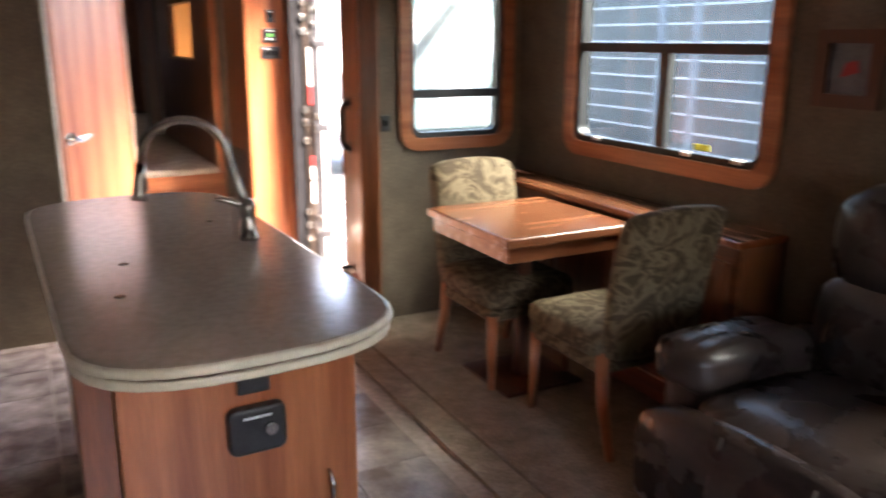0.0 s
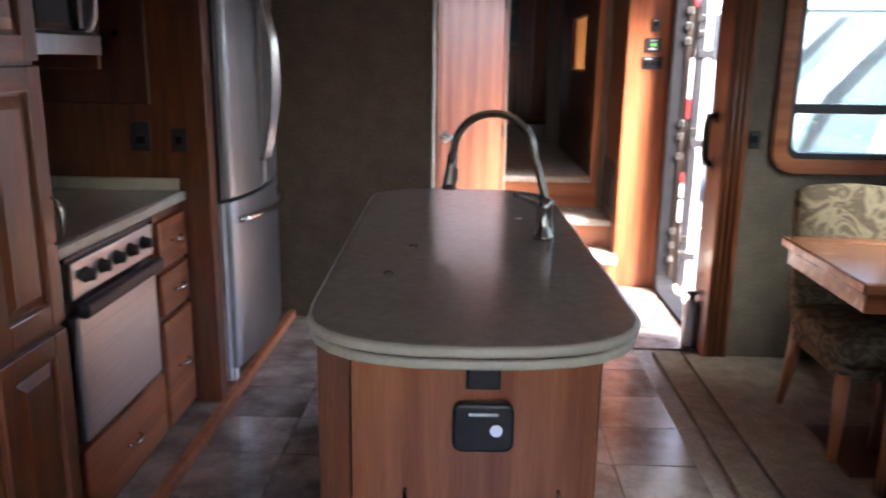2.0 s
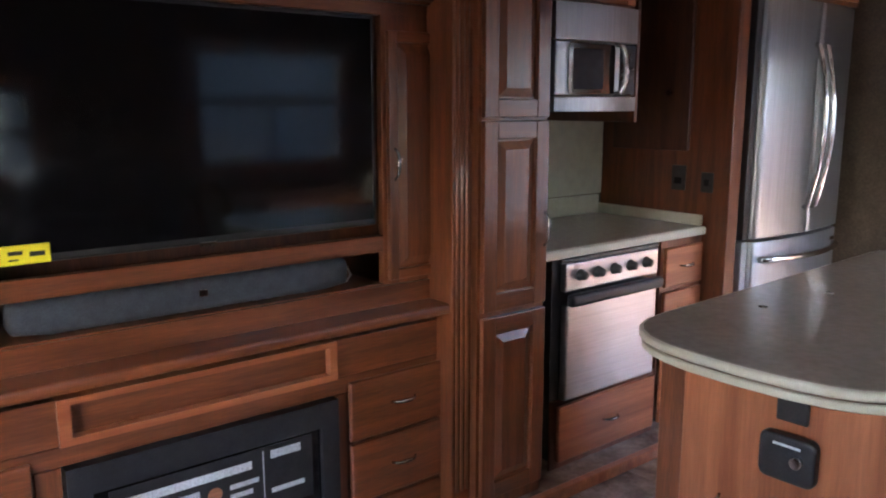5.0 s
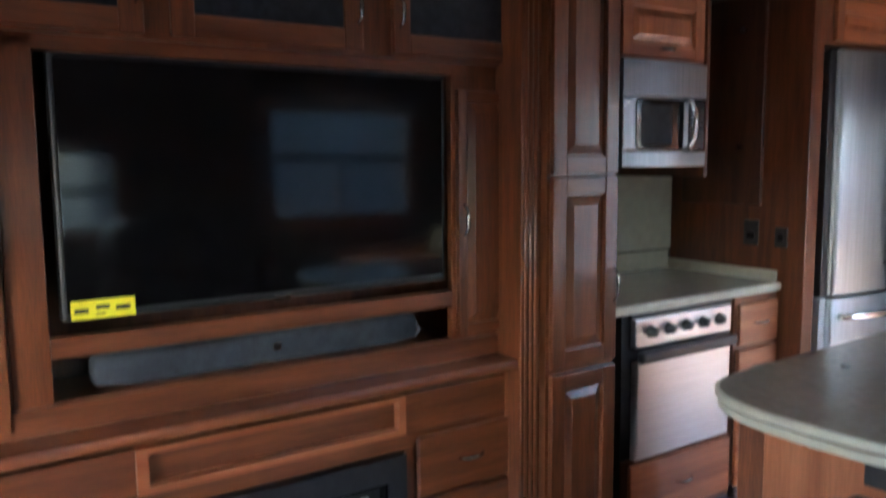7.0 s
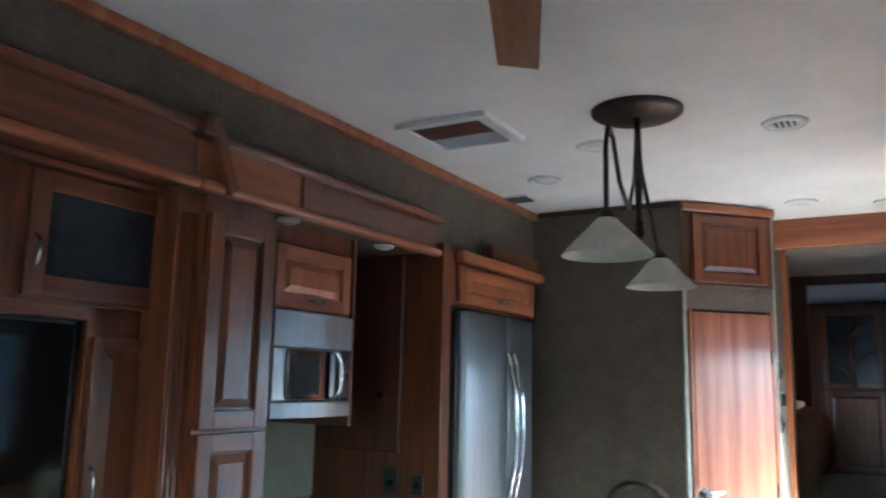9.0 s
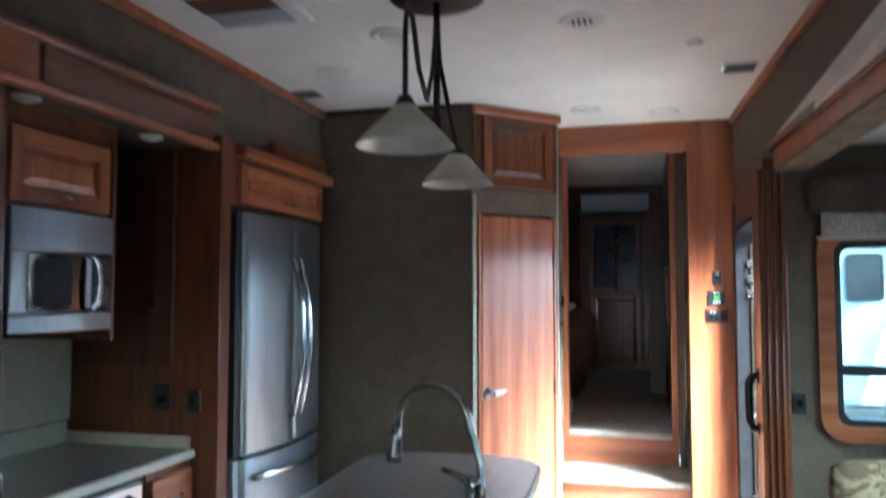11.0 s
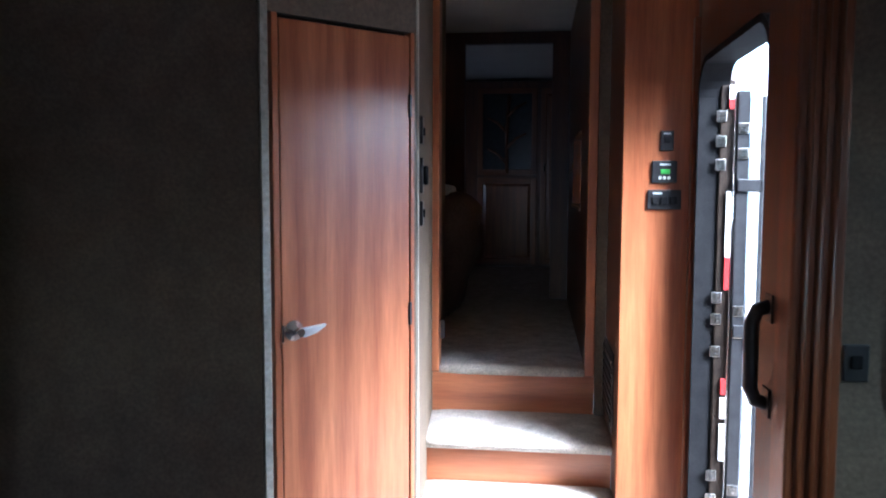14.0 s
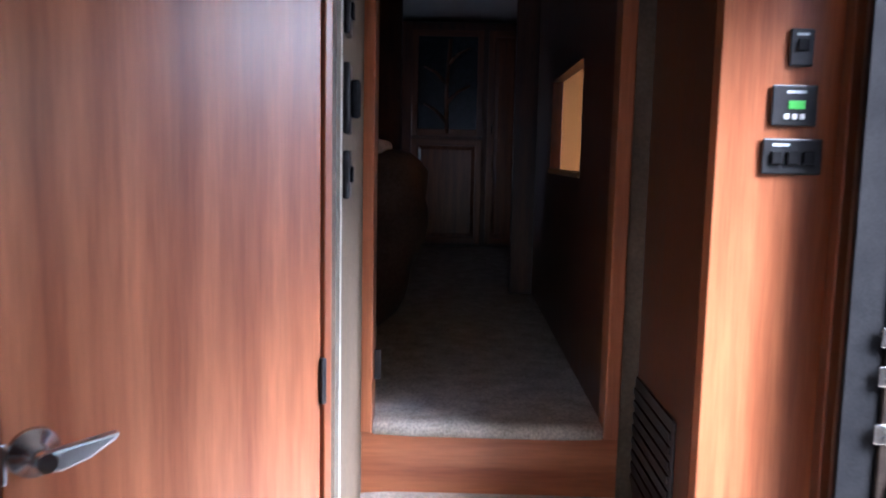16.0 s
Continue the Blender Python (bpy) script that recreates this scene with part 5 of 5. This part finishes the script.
part("body", cushion(0.0, 0.98, -0.07, 0.03, 0.0, 0.10, 0.035, 0.0, 9), M_FABRIC_G, sb)
part("badge", one(0.48, 0.505, -0.072, -0.068, 0.045, 0.065, 0.002), M_CHROME, sb)
cb = thing("power_cord", KP(0.64, 0.88, XM - 0.05), "short pale cord beside the soundbar", "cable")
part("cord", tube(bmesh.new(), [(-0.005, 0.06, 0.07), (0.01, 0.04, 0.05), (0.02, 0.035, 0.025), (0.0, 0.03, 0.006), (-0.03, 0.035, 0.006)], 0.0028, 6), M_WHITEP, cb)

low = thing("media_base_cabinet", KP(-0.70, 0.03, XM + 0.05), "cherry base cabinet with fireplace bay and drawers", "cabinet")
part("top_panel", one(-0.1, 0.42, 0.0, 0.03, 0.585, 0.708, 0.003), M_WOODH, low)
part("top_panel", one(1.21, 1.70, 0.0, 0.03, 0.585, 0.708, 0.003), M_WOODH, low)
part("recess_frame", ring_frame([(0.415, 0.585), (1.215, 0.585), (1.215, 0.709), (0.415, 0.709)], [(0.445, 0.605), (1.19, 0.605), (1.19, 0.692), (0.445, 0.692)], -0.012, 0.03), M_LAMH, low)
part("recess_panel", one(0.44, 1.195, 0.018, 0.03, 0.60, 0.70), M_WOODH, low)
part("rail", one(-0.1, 1.70, 0.002, 0.03, 0.53, 0.584, 0.003), M_WOODH, low)
part("stile", one(1.215, 1.25, 0.001, 0.03, 0.0, 0.529, 0.003), M_WOOD, low)
part("stile", one(0.35, 0.415, 0.001, 0.03, 0.0, 0.529, 0.003), M_WOOD, low)
part("back", one(-0.1, 1.70, 0.031, 0.05, 0.0, 0.70), M_DARK_OR_SHADED_WOOD, low)
for x0, x1 in ((1.255, 1.655), (-0.05, 0.345)):
    drawer_front(low, x0, x1, 0.365, 0.565)
    drawer_front(low, x0, x1, 0.15, 0.355)
    drawer_front(low, x0, x1, 0.02, 0.14)
fp = thing("electric_fireplace", KP(-0.28, 0.06, XM + 0.05), "black electric fireplace with printed label on glass", "fireplace")
part("frame", ring_frame([(0, 0), (0.79, 0), (0.79, 0.495), (0, 0.495)], [(0.06, 0.05), (0.73, 0.05), (0.73, 0.415), (0.06, 0.415)], -0.02, 0.03), M_BLACK, fp)
gl = part("glass", one(0.055, 0.735, -0.004, 0.0, 0.045, 0.42), M_SCREEN, fp)
lb = part("label_sheet", one(0.10, 0.70, -0.006, -0.0045, 0.2, 0.40), M_BLACK, gl, "dark printed sheet")
for k, (a, b, z0, z1) in enumerate(((0.13, 0.50, 0.345, 0.37), (0.13, 0.34, 0.30, 0.325), (0.43, 0.52, 0.30, 0.315), (0.43, 0.50, 0.27, 0.285), (0.56, 0.66, 0.36, 0.385), (0.56, 0.67, 0.25, 0.265), (0.13, 0.32, 0.25, 0.275))):
    part("print_bar", one(a, b, -0.0072, -0.0062, z0, z1), M_INK, lb)
part("orange_mark", lathe(bmesh.new(), [(0, 0.0), (0.022, 0.0), (0.02, 0.0012), (0, 0.0014)], n=16), M_FANBLADE, lb).matrix_local = pose(0.385, -0.0062, 0.30, 90, 0, 0)
part("divider", one(0.535, 0.538, -0.0072, -0.0062, 0.22, 0.39), M_INK, lb)

# ---- ceiling fixtures ----
lampx = thing("pendant_light", pose(0.215, 2.10, CEIL), "bronze pendant with alabaster bell shades on bowed arms", "lamp")
part("canopy", lathe(bmesh.new(), [(0, 0), (0.17, 0), (0.168, -0.012), (0.15, -0.022), (0.05, -0.03), (0, -0.032)], n=40), M_BRONZE, lampx)
part("stem", tube(bmesh.new(), [(0, 0, -0.03), (0.004, 0, -0.2), (0, 0, -0.46)], 0.012, 10), M_BRONZE, lampx)
part("joint", lathe(bmesh.new(), [(0, -0.50), (0.012, -0.49), (0.022, -0.47), (0.014, -0.45), (0.02, -0.43), (0, -0.42)], n=16), M_BRONZE, lampx)


def shade(dx, dy, top_z, r, h, label):
    arm = tube(bmesh.new(), [(0, 0, -0.07), (0.15 * dx, 0.15 * dy, -0.3), (0.35 * dx, 0.35 * dy, -0.42), (0.62 * dx, 0.62 * dy, -0.36), (0.80 * dx, 0.80 * dy, -0.24), (0.93 * dx, 0.93 * dy, -0.22), (dx, dy, -0.30), (dx, dy, top_z)], 0.008, 8) if abs(dy) > 0.2 else tube(bmesh.new(), [(0, 0, -0.08), (0.2 * dx, 0.3 * dy, -0.25), (0.7 * dx, 0.8 * dy, -0.45), (dx, dy, top_z)], 0.008, 8)
    a = part("arm", arm, M_BRONZE, lampx, "bowed bronze arm")
    part("cap", lathe(bmesh.new(), [(0, 0.03), (0.018, 0.025), (0.03, 0.0), (0.028, -0.02), (0, -0.02)], (dx, dy, top_z), 16), M_BRONZE, a)
    prof = [(0.03, top_z), (0.05, top_z - 0.2 * h), (0.62 * r, top_z - 0.5 * h), (0.86 * r, top_z - 0.8 * h), (r, top_z - h), (0.98 * r, top_z - h), (0.84 * r, top_z - 0.79 * h), (0.6 * r, top_z - 0.48 * h), (0.045, top_z - 0.18 * h), (0.025, top_z - 0.02)]
    part("shade", lathe(bmesh.new(), prof, (dx, dy, 0), 36), M_SHADE, lampx, label)


shade(0.06, -0.55, -0.525, 0.138, 0.115, "cream alabaster glass shade")
shade(0.09, -0.06, -0.58, 0.12, 0.10, "cream alabaster glass shade")

fan = thing("ceiling_fan", pose(0.524, 0.327, CEIL), "ceiling fan with reddish wooden blades", "fan")
part("canopy", lathe(bmesh.new(), [(0, 0), (0.08, 0), (0.075, -0.03), (0.03, -0.05), (0.02, -0.12), (0.09, -0.14), (0.1, -0.2), (0.06, -0.24), (0, -0.25)]), M_BRONZE, fan)
for k in range(4):
    a = 113.6 + 90 * k
    bl = part("blade", prism(bmesh.new(), [(0.16, -0.04), (0.35, -0.06), (0.82, -0.055), (0.83, 0.055), (0.35, 0.06), (0.16, 0.04)], 0, 0.008, 0.002), M_FANBLADE, fan, "reddish brown fan blade")
    bl.matrix_local = pose(0, 0, -0.2, 0, 0, a) @ pose(0, 0, 0, 10, 0, 0)
    part("iron", one(0.08, 0.2, -0.015, 0.015, -0.006, 0.0, 0.002), M_BRONZE, bl)

rv = thing("roof_vent", pose(-0.50, 2.02, CEIL), "square white roof vent with dark reddish blind half open", "vent")
part("frame", ring_frame(rounded_rect(-0.21, 0.21, -0.19, 0.19, 0.02), rounded_rect(-0.16, 0.16, -0.15, 0.15, 0.01), -0.001, 0.022), M_WHITEP, rv).matrix_local = pose(0, 0, 0, -90, 0, 0)
part("blind", one(-0.16, 0.16, -0.15, 0.03, -0.012, -0.004, 0.002), M_DARK_OR_SHADED_WOOD, rv, "reddish pleated blind")
part("screen", one(-0.158, 0.158, 0.03, 0.148, -0.010, -0.003), M_RVSWOOSH, rv, "grey insect screen")


def round_light(x, y, label, slats=0):
    o = thing("ceiling_light" if not slats else "ceiling_vent", pose(x, y, CEIL), label, "light" if not slats else "vent")
    part("ring", lathe(bmesh.new(), [(0.05, 0), (0.085, 0), (0.08, -0.012), (0.055, -0.014), (0.05, -0.006)], n=28), M_WHITEP, o)
    part("lens", lathe(bmesh.new(), [(0, -0.004), (0.052, -0.004), (0.05, -0.008), (0, -0.009)], n=24), M_SHADE if not slats else M_BLACK, o)
    for k in range(slats):
        part("slat", one(-0.045 + 0.022 * k, -0.037 + 0.022 * k, -0.04, 0.04, -0.013, -0.008), M_WHITEP, o)


round_light(0.685, 2.48, "round white ceiling air vent with slats", 5)
round_light(-0.07, 2.45, "round white recessed ceiling light")
round_light(1.02, 4.12, "round white recessed ceiling light near the stairs")
round_light(0.59, 3.95, "round white recessed ceiling light near the bath door")
round_light(-0.5, 2.9, "round white recessed ceiling light beside the roof vent")
for x, y in ((1.34, 3.28), (-0.78, 3.22)):
    sp = thing("ceiling_vent", pose(x, y, CEIL), "small square grey ceiling air vent", "vent")
    part("frame", one(-0.08, 0.08, -0.08, 0.08, -0.008, 0.0, 0.003), M_WHITEP, sp)
    for k in range(6):
        part("slat", one(-0.065, 0.065, -0.062 + 0.021 * k, -0.048 + 0.021 * k, -0.014, -0.006, 0.002), M_RVGREY, sp)
smoke = thing("smoke_detector", pose(1.12, 2.86, CEIL), "small white round ceiling sprinkler detector", "detector")
part("body", lathe(bmesh.new(), [(0, 0), (0.035, 0), (0.03, -0.018), (0.012, -0.026), (0, -0.027)]), M_WHITEP, smoke)

# ---- outdoors ----
g = bmesh.new()
bmesh.ops.create_grid(g, x_segments=2, y_segments=2, size=400)
ground = structure("ground", g, M_ASPHALT, "pale grey paved lot around the trailer", "ground")
ground.location = (0, 0, -1.0)


def trailer(m, length, label, lined=True):
    """A parked trailer whose side looks along local -y."""
    t = thing("travel_trailer", m, label, "trailer")
    part("body", one(0, length, 0, 2.4, 0.75, 3.35, 0.12, 3), M_RVSIDE if lined else M_RVPALE, t)
    part("roof_cap", one(0.05, length - 0.05, -0.03, 2.35, 3.30, 3.42, 0.03, 2), M_RVWHITE, t, "white roof edge")
    part("skirt", one(0.1, length - 0.1, 0.02, 2.3, 0.45, 0.76, 0.02), M_RVGREY, t)
    if lined:
        for k in range(10):
            part("siding_trim", one(0.15, length - 0.15, -0.016, -0.001, 0.95 + 0.22 * k, 0.978 + 0.22 * k, 0.003), M_RVWHITE, t, "thin white trim line")
        for x in (1.4, 3.3, 3.9, 6.0):
            part("corner_post", one(x, x + 0.14, -0.024, -0.001, 0.8, 3.28, 0.01), M_RVSWOOSH, t)
    else:
        for x, w_, mm in ((-0.6, 0.5, M_RVSWOOSH), (0.15, 0.5, M_RVWHITE), (0.75, 0.14, M_RVGREY), (1.25, 0.5, M_RVWHITE), (1.85, 0.22, M_RVGREY), (3.0, 0.6, M_RVWHITE), (4.1, 0.2, M_RVSWOOSH)):
            band = part("graphic_band", prism(bmesh.new(), [(x + 0.75, 0.85), (x + 0.75 + w_ * 0.6, 0.85), (x + 1.2 + w_, 1.9), (x + 2.3 + w_, 3.2), (x + 2.3, 3.2), (x + 1.1, 1.95)], 0, 0.01), mm, t, "slanting swoosh graphic")
            band.matrix_local = pose(0, -0.003, 0, 90, 0, 0)
        w = part("window", one(0.78, 1.25, -0.03, -0.014, 2.5, 3.18, 0.02), M_DARKGLASS, t)
        part("frame", ring_frame(rounded_rect(0.75, 1.28, 2.47, 3.21, 0.06), rounded_rect(0.78, 1.25, 2.5, 3.18, 0.04), -0.04, -0.015), M_BLACK, w)
    for x in (length * 0.55, length * 0.55 + 0.85):
        wh = part("wheel", lathe(bmesh.new(), [(0, 0), (0.2, 0.0), (0.37, 0.03), (0.38, 0.15), (0.3, 0.2), (0, 0.2)], n=28), M_RUBBER, t)
        wh.matrix_local = pose(x, 0.22, 0.38, 90, 0, 0)
    return t


trailer(pose(7.2, 10.6, -1.0, 0, 0, -90), 9.5, "grey travel trailer with thin white trim lines parked alongside")
trailer(pose(3.2, 13.2, -1.0, 0, 0, 0), 7.5, "pale travel trailer with slanting swoosh graphics and dark window", False)
for k in range(6):
    stripe = structure("road_marking", one(-1.7, 1.7, -0.06, 0.06, 0.0, 0.006, 0.002), M_WHITEP, "painted white parking line on asphalt", "marking")
    stripe.matrix_world = pose(5.0, 4.6 + 1.25 * k, -0.998, 0, 0, -14)

# ---- vinyl floor tiles ----
TS = 0.305
me_tile = bpy.data.meshes.new("tile")
tb = one(-TS / 2 + 0.002, TS / 2 - 0.002, -TS / 2 + 0.002, TS / 2 - 0.002, -0.012, 0.0)
tb.to_mesh(me_tile)
tb.free()
me_tile.materials.append(M_TILE)
vin = tagged(new("floor"), "brown mottled stone-look vinyl tile floor with pale joints", "floor", kind="structure")
yy = -1.15
while yy < 4.45:
    xx = -0.765 + TS / 2
    while xx - TS / 2 < 1.42:
        if xx + TS / 2 <= 1.17 or yy - TS / 2 > YE - 0.1:
            t_ob = new("tile", me_tile)
            t_ob.parent = vin
            t_ob.location = (xx, yy, 0)
            t_ob.rotation_euler = (0, 0, math.pi / 2 * random.randrange(4))
        xx += TS
    yy += TS
